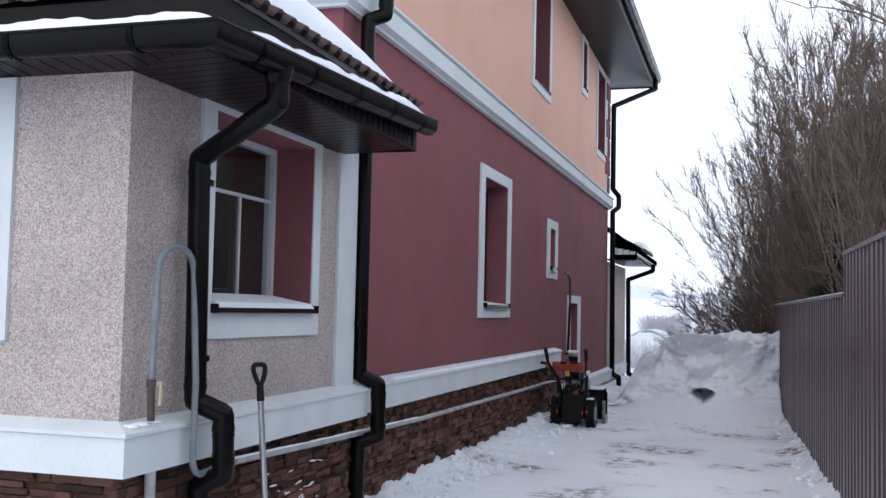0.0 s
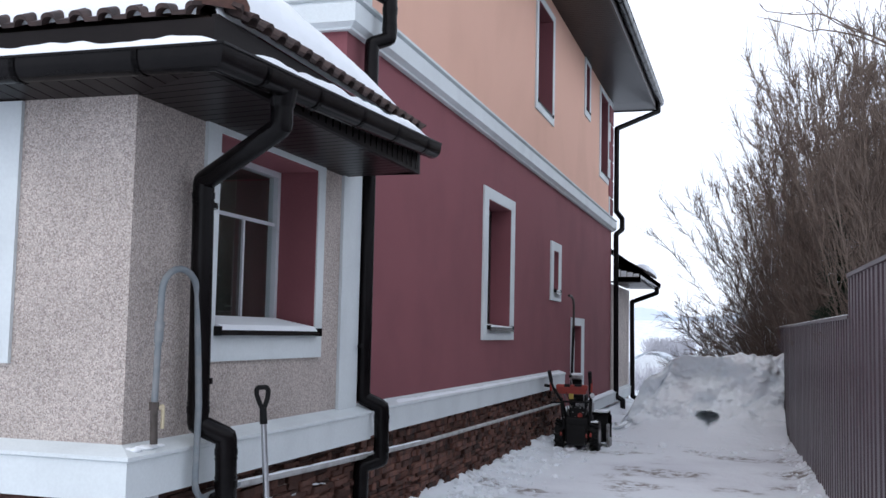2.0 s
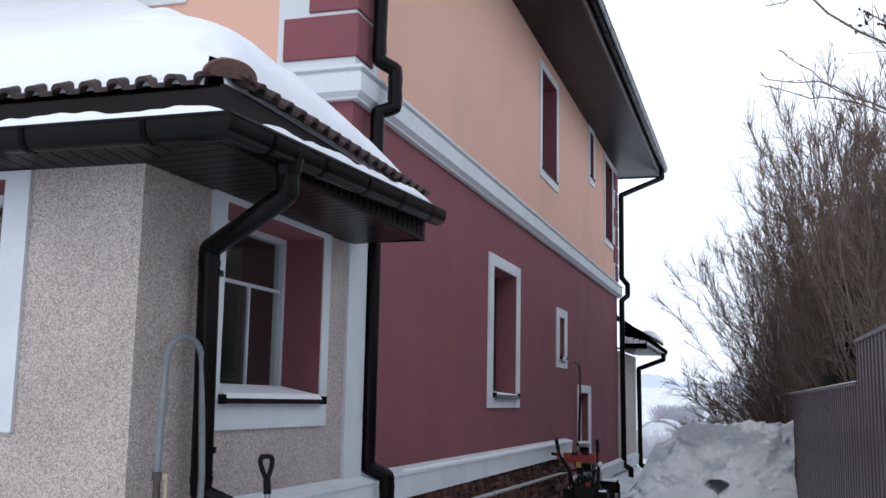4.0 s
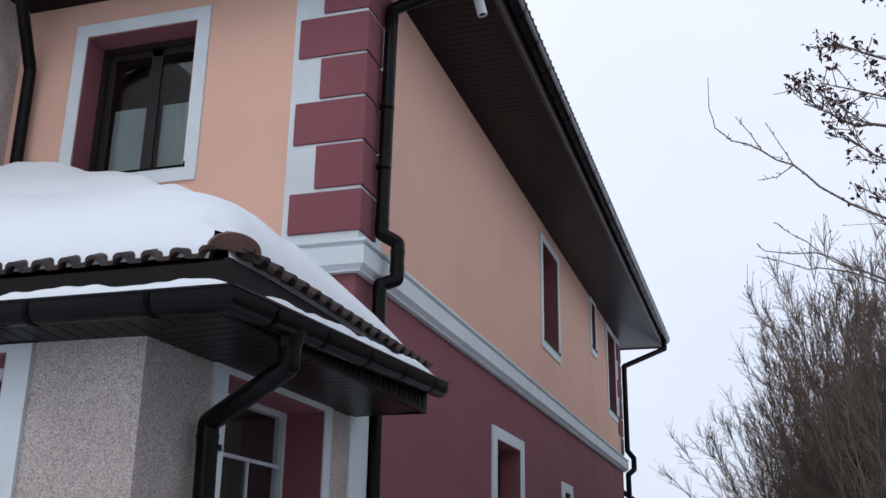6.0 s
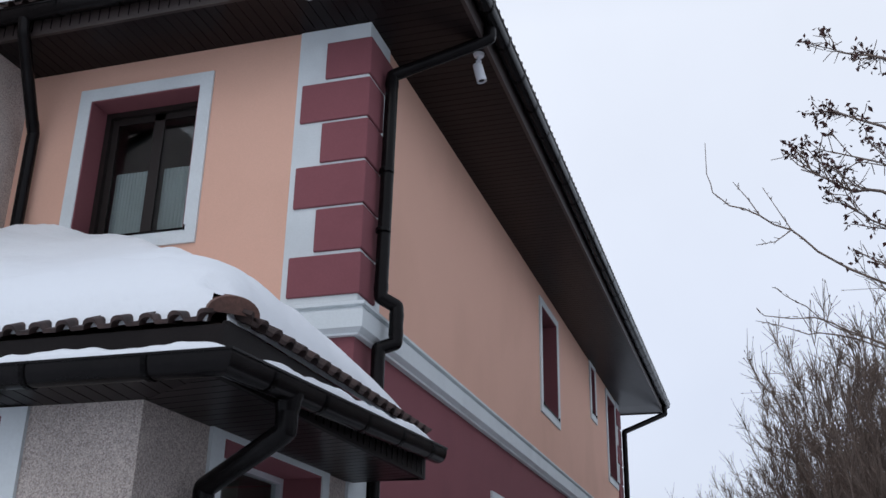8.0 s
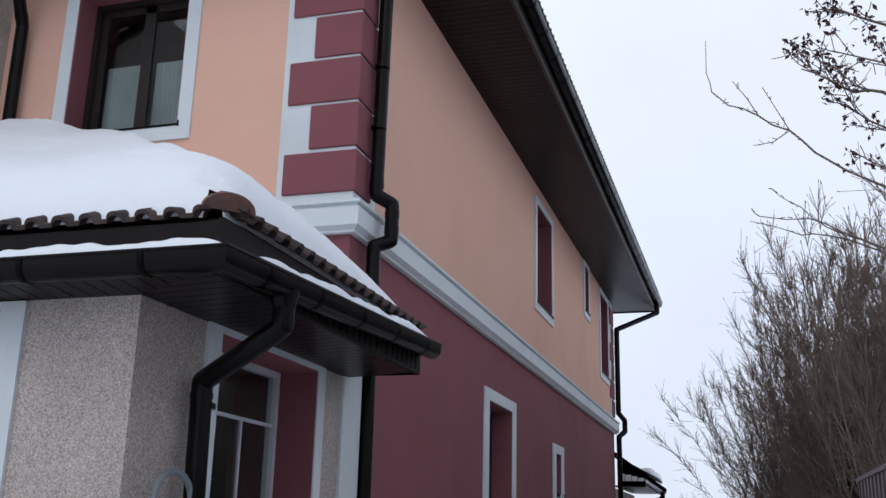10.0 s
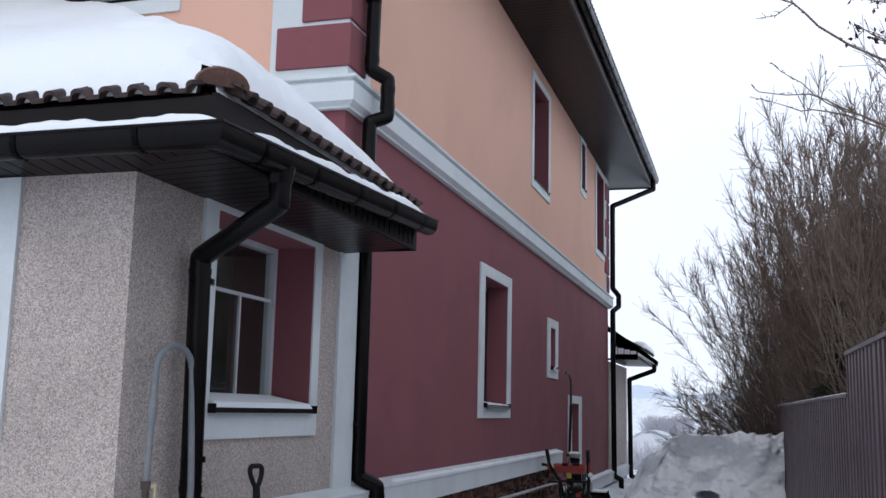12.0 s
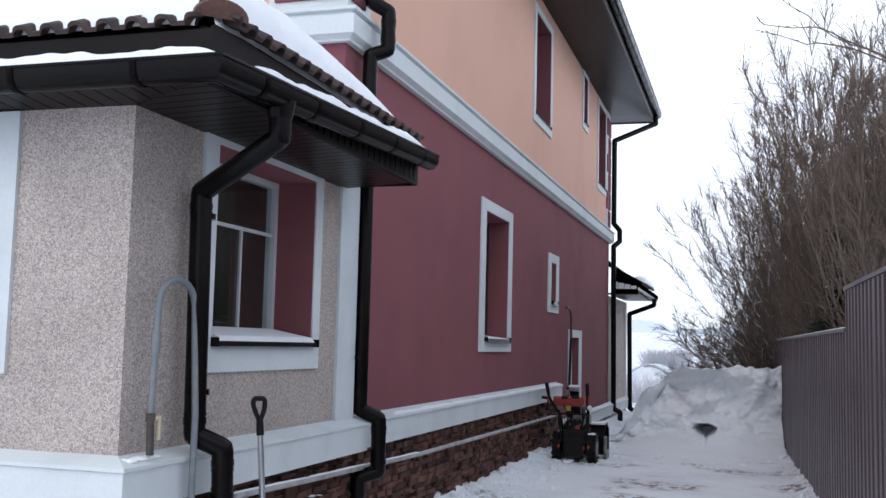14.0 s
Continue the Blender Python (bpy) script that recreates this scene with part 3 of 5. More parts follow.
# main eave
MOX, MOY = 0.87, 0.64
soffit("main_soffit", W0, XM, YM, 22.9, MOX, MOY, ST, house, "dark brown boarded soffit")
mx, my = XM + MOX, YM - MOY
part("main_fascia", sweep(bmesh.new(), [((W0, my, ST), (0, -1)), ((mx, my, ST), (1, -1)), ((mx, 22.9, ST), (1, 1)), ((W0, 22.9, ST), (0, 1))], [(-0.02, -0.02), (0.015, -0.02), (0.015, 0.24), (-0.02, 0.24)]), EAVETRIM, house, "dark brown metal fascia")
for k in range(44):
    part("fascia_rib", B(mx - 0.08 - 0.1 * k, mx - 0.072 - 0.1 * k, my - 0.018, my - 0.0152, ST + 0.02, ST + 0.15), BLACK, house)
part("far_soffit", B(W0, mx, YE + 0.012, 22.9, ST - 0.001, ST + 0.006), SOFFIT, house)
mgz = ST + 0.20
g = part("gutter", sweep(bmesh.new(), [((W0, my - 0.015, mgz), (0, -1)), ((mx + 0.015, my - 0.015, mgz), (1, -1)), ((mx + 0.015, 23.0, mgz + 0.0), (1, 0))], gutter_profile(0.15)), BLACK, house, "black steel half-round gutter", smooth=True)
for i in range(27):
    bracket((mx + 0.015, 6.6 + 0.6 * i, mgz), (1, 0), (0, 1, 0), 0.15, g)
for i in range(6):
    bracket((-6.2 + 0.62 * i, my - 0.015, mgz), (0, -1), (1, 0, 0), 0.15, g)


# ---- roofs ----
TP = 0.15


def wave_tile(course=0.40, waves=2, lift=0.0):
    """A double-roll tile: local x across, y up the slope, z off the roof."""
    n = 18 * waves
    vs, fs = [], []
    for side in (0, 1):
        for yy in (0.0, course):
            for i in range(n + 1):
                x = TP * waves * i / n
                q = abs((i / 18 + 0.5) % 1.0 - 0.5) / 0.27
                z = 0.036 * math.sqrt(max(0.0, 1 - q * q)) + (0.0 if side else 0.020) + (0.025 if yy == 0 else 0.0)
                vs.append((x, yy, z))
    k = n + 1
    for i in range(n):
        fs.append((i, i + 1, k + i + 1, k + i))
        fs.append((2 * k + i, 3 * k + i, 3 * k + i + 1, 2 * k + i + 1))
        fs.append((i, 2 * k + i, 2 * k + i + 1, i + 1))
        fs.append((k + i, k + i + 1, 3 * k + i + 1, 3 * k + i))
    fs += [(0, k, 3 * k, 2 * k), (n, 2 * k + n, 3 * k + n, k + n)]
    me = bpy.data.meshes.new("roof_tile")
    me.from_pydata(vs, [], fs)
    me.materials.append(CLAY)
    for p in me.polygons:
        p.use_smooth = True
    me.set_sharp_from_angle(angle=radians(50))
    return me


SLOPE, FSLOPE = 0.63, 0.53          # side and front pitch of the bay roof
SA, FA = math.atan(SLOPE), math.atan(FSLOPE)
RZ = E + 1.342                      # bay eave line
rx, ry = FX + 0.055, FY - 0.055     # bay tile edge
bay_roof = part("bay_roof", bmesh.new(), MORTAR, house, "hipped bay roof of brown clay tiles")
bm = bmesh.new()
d = YM - ry
a = [bm.verts.new(v) for v in ((W0, ry + 0.02, RZ), (rx - 0.02, ry + 0.02, RZ), (rx - d * FSLOPE / SLOPE, YM, RZ + FSLOPE * (d - 0.02)), (W0, YM, RZ + FSLOPE * (d - 0.02)))]
b = [bm.verts.new(v) for v in ((rx - 0.02, ry + 0.02, RZ), (rx - 0.02, BAY_END + 0.03, RZ), (XM, BAY_END + 0.03, RZ + SLOPE * (rx - XM)), (XM, YM, RZ + SLOPE * (rx - XM)), (rx - d * FSLOPE / SLOPE, YM, RZ + FSLOPE * (d - 0.02)))]
bm.faces.new(a)
bm.faces.new(b)
bmesh.ops.solidify(bm, geom=bm.faces[:], thickness=0.03)
bm.to_mesh(bay_roof.data)
bm.free()
tile = wave_tile()
short_tile, mid_tile = wave_tile(0.12), wave_tile(0.23)


def lay(me, m, parent):
    ob = new("roof_tile", me)
    ob.matrix_basis = m
    link(ob, parent)
    return ob


i = 0
while rx - 0.32 - 0.3 * i > -6.6:
    lay(short_tile if i == 0 else mid_tile if i == 1 else tile, Matrix.Translation((rx - 0.40 - 0.3 * i, ry, RZ)) @ pose(0, 0, 0, math.degrees(FA), 0, 0), bay_roof)
    i += 1
for i in range(9):
    yy = ry + 0.14 + 0.3 * i
    lay(short_tile if i == 0 else mid_tile if i == 1 else tile, Matrix.Translation((rx + 0.01, yy, RZ + 0.03)) @ pose(0, 0, 0, 0, 0, 90) @ pose(0, 0, 0, math.degrees(SA), 0, 0), bay_roof)
# the hip's lowest ridge tile
bm = bmesh.new()
nseg = 12
rows = []
for j, (s, r0) in enumerate(((0.0, 0.105), (0.02, 0.108), (0.32, 0.090))):
    c = Vector((rx - 0.035 - s * 0.62, ry + 0.12 + s * 0.70, RZ + 0.085 + s * SLOPE * 0.60))
    q = Vector((1, 1, 0)).normalized()
    up = Vector((SLOPE * 0.5, -SLOPE * 0.5, 1)).normalized()
    rows.append([[bm.verts.new(c + (q * math.cos(math.pi * i / nseg) * 1.2 + up * math.sin(math.pi * i / nseg) * 0.8) * (r0 - th)) for i in range(nseg + 1)] for th in (0.0, 0.016)])
for p, q in zip(rows, rows[1:]):
    for s in (0, 1):
        for i in range(nseg):
            bm.faces.new((p[s][i], p[s][i + 1], q[s][i + 1], q[s][i]))
for p in (rows[0], rows[-1]):
    for i in range(nseg):
        bm.faces.new((p[0][i], p[0][i + 1], p[1][i + 1], p[1][i]))
bm.faces.new(rows[0][1])
part("hip_tile", bm, TERRACOTTA, bay_roof, "reddish half-round hip tile", smooth=True)

# main roof
mrx, mry, MRZ = mx + 0.09, my - 0.09, ST + 0.25
bm = bmesh.new()
dd = 5.0
for quad in (((W0, mry, MRZ), (mrx, mry, MRZ), (mrx - dd, mry + dd, MRZ + 0.5 * dd), (W0, mry + dd, MRZ + 0.5 * dd)),
             ((mrx, mry, MRZ), (mrx, 23.05, MRZ), (mrx - dd, 23.05 - dd, MRZ + 0.5 * dd), (mrx - dd, mry + dd, MRZ + 0.5 * dd)),
             ((mrx, 23.05, MRZ), (W0, 23.05, MRZ), (W0, 23.05 - dd, MRZ + 0.5 * dd), (mrx - dd, 23.05 - dd, MRZ + 0.5 * dd))):
    bm.faces.new([bm.verts.new(v) for v in quad])
bmesh.ops.solidify(bm, geom=bm.faces[:], thickness=0.03)
main_roof = part("main_roof", bm, MORTAR, house, "clay-tiled main roof under snow")
for i in range(54):
    lay(tile, Matrix.Translation((mrx + 0.02, mry + 0.1 + 0.3 * i, MRZ)) @ pose(0, 0, 0, 0, 0, 90) @ pose(0, 0, 0, 26, 0, 0), main_roof)
for i in range(14):
    lay(tile, Matrix.Translation((mrx - 0.4 - 0.3 * i, mry - 0.02, MRZ)) @ pose(0, 0, 0, 26, 0, 0), main_roof)


# ---- downpipes ----
PR = 0.056


def downpipe(pts, parent, label, collars=(), r=PR):
    p = part("downpipe", tube(bmesh.new(), smooth_path(pts, 0.016, 2), r, 28), BLACK, parent, label, smooth=True, crease=24)
    pts = [Vector(q) for q in pts]
    for k in collars:
        a, b = pts[k], pts[k + 1]
        t = (b - a).normalized()
        for s, e in ((0.0, 0.075), (1.0, -0.075)):
            if (b - a).length > 0.2:
                c = a.lerp(b, s) + t * e
                part("collar", tube(bmesh.new(), [c - t * 0.016, c - t * 0.008, c + t * 0.008, c + t * 0.016], r + 0.004, 20), BLACK, p, smooth=True)
                part("bead", tube(bmesh.new(), [c + t * (e * 0.45 - 0.005), c + t * (e * 0.45 + 0.005)], r + 0.0035, 20), BLACK, p, smooth=True)
    return p


def clip(at, parent, toward=(-1, 0)):
    t = Vector((*toward, 0))
    c = Vector(at)
    part("pipe_clip", tube(bmesh.new(), [c - Vector((0, 0, 0.015)), c + Vector((0, 0, 0.015))], PR + 0.008, 16), BLACK, parent)
    part("clip_screw", tube(bmesh.new(), [c + Vector((0.0, -0.05, 0)), c + Vector((0.0, -0.10, 0))], 0.008, 8), BLACK, parent)


pa = downpipe([(-2.205, 4.47, E + 1.16), (-2.205, 4.47, E + 0.985), (-2.73, 4.655, E + 0.755), (-2.722, 4.68, E - 0.50), (-2.592, 4.745, E - 0.566), (-2.59, 4.76, E - 0.880), (-2.725, 4.75, E - 0.945), (-2.725, 4.75, 0.1)],
              house, "black round downpipe stepping out over the ledge", (0, 2, 4, 6))
clip((-2.73, 4.685, E + 0.63), pa)
clip((-2.73, 4.70, E - 0.28), pa)
part("gutter_outlet", tube(bmesh.new(), [(-2.205, 4.47, E + 1.17), (-2.205, 4.47, E + 1.08)], 0.075, 16, 0.058), BLACK, pa, smooth=True)
pb = downpipe([(-1.965, 7.45, ST + 0.13), (-1.965, 7.45, E + 5.09), (-2.12, 7.41, E + 5.01), (-2.79, 7.22, E + 4.70), (-2.79, 7.165, E + 2.625), (-2.68, 7.25, E + 2.565), (-2.68, 7.25, E + 2.26), (-2.79, 7.165, E + 2.20),
               (-2.79, 7.175, E - 0.507), (-2.66, 7.24, E - 0.574), (-2.655, 7.24, E - 0.965), (-2.79, 7.18, E - 1.012), (-2.79, 7.18, 0.05)], house, "black round downpipe down the house corner", (3, 5, 8, 9, 11))
clip((-2.79, 7.15, E - 0.12), pb)
clip((-2.79, 7.18, E + 3.75), pb)
clip((-2.79, 7.16, E + 3.2), pb)
pc = downpipe([(-1.965, 22.7, ST + 0.13), (-1.965, 22.7, E + 5.0), (-2.79, 22.0, E + 4.50), (-2.79, 22.0, E + 2.68), (-2.68, 22.15, E + 2.54), (-2.68, 22.15, E + 2.3), (-2.79, 22.0, E + 2.18),
               (-2.79, 22.2, E - 1.31), (-2.645, 22.2, E - 1.39), (-2.645, 22.2, E - 1.64), (-2.80, 22.2, E - 1.73)], house, "black round downpipe at the far corner", (2, 7))
clip((-2.79, 22.2, E - 0.6), pc)

# ---- the rear bay ----
RB = 25.45
part("rear_bay_wall", B(W0, XB - 0.06, YE + 0.001, RB, -0.4, SB), PEBBLE, house, "grey pebble-dash wall")
ledge("rear_bay_ledge", [((XB - 0.06, YE, low_z), (1, 0)), ((XB - 0.06, RB, low_z), (1, 1))])
soffit("rear_bay_soffit", -6, XB - 0.06, YE + 0.7, RB + 0.3, 0.6, 0.4, SB + 0.06, house, "dark brown boarded soffit")
rr = part("rear_bay_roof", bmesh.new(), MORTAR, house, "tiled rear bay roof under snow")
bm = bmesh.new()
bm.faces.new([bm.verts.new(v) for v in ((FX, YE + 0.35, SB + 0.26), (FX, RB + 0.35, SB + 0.26), (FX - 1.5, RB - 1.1, SB + 1.2), (FX - 1.5, YE + 0.35, SB + 1.2))])
bmesh.ops.solidify(bm, geom=bm.faces[:], thickness=0.04)
bm.to_mesh(rr.data)
bm.free()
for i in range(10):
    lay(tile, Matrix.Translation((FX + 0.03, YE + 0.38 + 0.3 * i, SB + 0.26)) @ pose(0, 0, 0, 0, 0, 90) @ pose(0, 0, 0, math.degrees(SA), 0, 0), rr)
bm = bmesh.new()
lo = [bm.verts.new(v) for v in ((XB - 0.06, YE + 0.31, SB + 0.05), (FX - 0.02, YE + 0.31, SB + 0.05), (FX - 0.02, YE + 0.31, E + 1.36), (XB - 0.06, YE + 0.31, E + 1.78))]
bm.faces.new(lo)
bmesh.ops.solidify(bm, geom=bm.faces[:], thickness=0.02)
part("rear_eave_end", bm, SOFFIT, house)
bm = bmesh.new()
verge = [bm.verts.new((x, YE + 0.30, E + 1.75 - 0.72 * (x + 2.73) + u)) for x, u in ((XB - 0.12, -0.13), (FX + 0.40, -0.10), (FX + 0.42, 0.0), (XB - 0.12, 0.0))]
bmesh.ops.solidify(bm, geom=[bm.faces.new(verge)], thickness=0.16)
part("verge_board", bm, FASCIA, house, "dark metal verge trim")
bm = bmesh.new()
for k in range(4):
    x = XB - 0.03 + 0.135 * k
    box(bm, x, x + 0.125, YE + 0.288, YE + 0.300, SB + 0.17, SB + 0.33 - 0.03 * k, 0.005)
lo = [bm.verts.new(v) for v in ((XB - 0.03, YE + 0.276, SB + 0.38), (FX - 0.30, YE + 0.276, SB + 0.36), (FX - 0.34, YE + 0.276, SB + 0.40), (XB - 0.03, YE + 0.276, SB + 0.52))]
f0 = bm.faces.new(lo)
bmesh.ops.solidify(bm, geom=[f0], thickness=0.01)
part("eave_frost", bm, SNOW, house, "crusts of snow frozen to the eave end")
part("rear_fascia", B(FX - 0.05, FX - 0.02, YE + 0.32, RB + 0.35, SB + 0.05, SB + 0.26), SOFFIT, house)
part("gutter", sweep(bmesh.new(), [((FX - 0.02, YE + 0.25, SB + 0.2), (1, 0)), ((FX - 0.02, RB + 0.4, SB + 0.14), (1, 0))], gutter_profile(GW)), BLACK, house, "black steel half-round gutter", smooth=True)
downpipe([(-2.2, 25.2, SB + 0.1), (-2.2, 25.2, E + 1.05), (-2.78, 25.05, E + 0.82), (-2.75, 25.02, E - 1.46), (-2.59, 25.0, E - 1.53), (-2.59, 25.0, E - 1.75)], house, "black round downpipe on the rear bay", (2,))

# upper corner pipe beside the wing
downpipe([(-5.94, 6.20, ST + 0.12), (-5.94, 6.22, ST - 0.02), (-6.17, 6.82, E + 4.40), (-6.18, 6.84, E + 2.9)], house, "black round downpipe beside the pebble-dash wing", (1,))


# ---- snow on the roofs and gutters ----
def nz(x, y, z, s):
    return noise.noise(Vector((x * s, y * s, z * s)))


def bay_snow():
    xs, ys = np.arange(-7.0, rx + 0.001, 0.035), np.arange(ry, YM + 0.02, 0.035)
    idx, vs, fs = {}, [], []
    for i, x in enumerate(xs):
        for j, y in enumerate(ys):
            f, r = y - ry, rx - x
            k = 0.16
            zf, zr = f * FSLOPE, r * SLOPE
            h = max(k - abs(zf - zr), 0.0) / k
            m = min(zf, zr) - h * h * k * 0.25
            edge = 0.018 + 0.018 * nz(x, y, 0, 2.5) + 0.012 * nz(x, y, 3, 9)
            if f > r:
                edge += 0.02
            c = math.hypot(x - (rx - 0.16), y - (ry + 0.16))
            d = min(f, r) - edge
            if x > XM - 0.05:
                d = min(d, (BAY_END - 0.02 - y) * 0.55)
            if min(f, r) < 0.02 or f + r < 0.12:
                continue
            side = smooth(-0.14, 0.14, zf - zr)
            w = max(0.0, min(1.0, d / (0.34 - 0.04 * side)))
            t = 0.235 * math.sqrt(max(0.0, 1 - (1 - w) ** 2))
            t *= 1.0 - side * (0.5 - 0.60 * smooth(BAY_END, BAY_END - 1.5, y))
            t += 0.30 * smooth(-4.7, -6.6, x) * smooth(0, 2.0, f)
            t *= 1.0 - 0.45 * math.exp(-(c / 0.06) ** 2)
            t *= 1.0 + 0.22 * nz(x, y, 7, 1.3) + 0.08 * nz(x, y, 1, 4.0) + 0.03 * nz(x, y, 4, 13.0)
            u, v = (x + 3.42) * 0.8 - (y - 4.92) * 0.6, (x + 3.42) * 0.6 + (y - 4.92) * 0.8
            t -= 0.15 * math.exp(-(u / 0.30) ** 2 - (v / 0.08) ** 2)
            idx[i, j] = len(vs)
            vs.append((x, y, RZ + m + 0.045 + (t if d > 0 and min(f, r) > 0.05 else -0.015)))
    for (i, j), a in idx.items():
        q = [idx.get(c) for c in ((i + 1, j), (i + 1, j + 1), (i, j + 1))]
        if None not in q:
            fs.append((a, *q))
    ob = raw_mesh("roof_snow", vs, fs, SNOW, smooth=True)
    return tagged(ob, "thick smooth snow blanket lying on the bay roof", "snow", kind="stuff")


bay_snow()


def snow_ridge(name, a, b, width, height, label, seed=0, taper=0.12):
    """A bead of snow between two points, uneven along its way."""
    a, b = Vector(a), Vector(b)
    n = max(8, int((b - a).length / 0.03))
    t = (b - a).normalized()
    side = Vector((t.y, -t.x, 0)).normalized()
    vs, fs, k = [], [], 9
    for i in range(n + 1):
        w = i / n
        p = a.lerp(b, w)
        h = height * (1 + 0.38 * noise.noise(Vector((p.x * 3 + seed, p.y * 3, 0))) + 0.25 * noise.noise(Vector((p.x * 11, p.y * 11, seed))))
        h *= min(1.0, min(w, 1 - w) / taper + 0.02) ** 0.6
        for j in range(k):
            q = math.pi * j / (k - 1)
            vs.append(p + side * (width * 0.5 * math.cos(q)) + Vector((0, 0, h * math.sin(q))))
    for i in range(n):
        for j in range(k - 1):
            fs.append((i * k + j, i * k + j + 1, (i + 1) * k + j + 1, (i + 1) * k + j))
    ob = raw_mesh(name, vs, fs, SNOW, smooth=True)
    return tagged(ob, label, "snow", kind="stuff")


def gz(y):
    return gz0 + (gz1 - gz0) * (y - gy) / (6.92 - gy)


snow_ridge("gutter_snow", (-6.5, gy - 0.064, gz0 + 0.013), (gx + 0.10, gy - 0.064, gz0 + 0.013), 0.125, 0.055, "white snow filling the black bay gutter", taper=0.03)
snow_ridge("gutter_snow", (gx + 0.066, 4.02, gz(4.02) + 0.012), (gx + 0.066, 6.75, gz(6.75) + 0.012), 0.125, 0.068, "white snow filling the black bay gutter", 5)
snow_ridge("gutter_snow", (mx + 0.08, 8.6, mgz), (mx + 0.08, 9.1, mgz), 0.12, 0.06, "small lump of snow in the upper gutter", 9)
snow_ridge("roof_snow", (-6.4, my - 0.02, MRZ + 0.06), (-5.2, my - 0.02, MRZ + 0.06), 0.25, 0.10, "white snow edge on the upper roof", 2)
snow_ridge("rear_roof_snow", (FX - 0.14, YE + 1.3, SB + 0.36), (FX - 0.14, RB + 0.25, SB + 0.36), 0.40, 0.17, "white snow lying on the rear bay roof", 4, 0.06)


def ledge_drift():
    """A low lumpy drift round the standpipe's foot."""
    rng = random.Random(8)
    bm = bmesh.new()
    for _ in range(16):
        c = Vector((rng.uniform(XB + 0.03, XB + 0.07), rng.gauss(4.30, 0.06), LT - 0.03))
        bmesh.ops.create_icosphere(bm, subdivisions=2, radius=1.0, matrix=Matrix.Translation(c) @ Matrix.Diagonal((rng.uniform(0.02, 0.032), rng.uniform(0.03, 0.06), rng.uniform(0.008, 0.015), 1)))
    return tagged(part("ledge_snow", bm, SNOW, None, smooth=True), "small drift of snow round the standpipe foot", "snow", kind="stuff")


ledge_drift()
snow_ridge("ledge_snow", (XM + 0.055, 8.0, LT - 0.045), (XM + 0.055, 16.0, LT - 0.045), 0.09, 0.02, "thin snow lying on the long white ledge", 6, 0.02)
snow_ridge("ledge_snow", (XM + 0.06, 16.6, low_z - 0.04), (XM + 0.06, 22.0, low_z - 0.04), 0.11, 0.05, "thin snow lying on the low white ledge", 8, 0.02)


# ---- ground, drive and distance ----
def fence_x(y):
    return 1.034 - 0.03 * y


def ground_z(x, y):
    if y > 26:
        z = -1.3 * smooth(26, 60, y) + 7.6 * smooth(75, 310, y) - 3.0 * smooth(310, 900, y)
        z += 0.25 * nz(x, y, 0, 0.05) * smooth(30, 80, y)
        return z
    z = 0.02 * nz(x, y, 0, 0.6) + 0.012 * nz(x, y, 2, 2.5)
    if -3.2 < x < 1.5 and 3 < y < 26:
        z += 0.012 * abs(nz(x, y, 5, 5))
        dw = x - (XM + 0.05)
        bank = math.exp(-max(dw, 0) / 0.20)
        z += bank * (0.09 + 0.07 * nz(x, y, 1, 2.2) + 0.06 * nz(x, y, 4, 7.0))
        z += 0.09 * max(0.0, nz(x, y, 9, 6.0)) * math.exp(-max(dw, 0) / 0.45) + 0.03 * abs(nz(x, y, 3, 13.0)) * math.exp(-max(dw, 0) / 0.6)
        df = fence_x(y) - x
        z += math.exp(-max(df, 0) / 0.12) * (0.10 + 0.08 * nz(x, y, 6, 4.0))
    return z


def spread(a, b, step, out_a, out_b, growth=1.35):
    mid = list(np.arange(a, b + 1e-6, step))
    lo, v, s = [], a, step
    while v > out_a:
        s *= growth
        v -= s
        lo.append(v)
    hi, v, s = [], mid[-1], step
    while v < out_b:
        s *= growth if v < 60 else 1.18
        v += s
        hi.append(v)
    return lo[::-1] + mid + hi


gxs, gys = spread(-3.1, 1.15, 0.055, -1800, 1800), spread(7.5, 20, 0.06, -1500, 2600)
vs = [(x, y, ground_z(x, y)) for x in gxs for y in gys]
ny = len(gys)
fs = [(i * ny + j, (i + 1) * ny + j, (i + 1) * ny + j + 1, i * ny + j + 1) for i in range(len(gxs) - 1) for j in range(ny - 1)]
tagged(raw_mesh("ground", vs, fs, DRIVE, smooth=True), "packed white snow with brown worn patches on the drive", "snow", kind="structure")


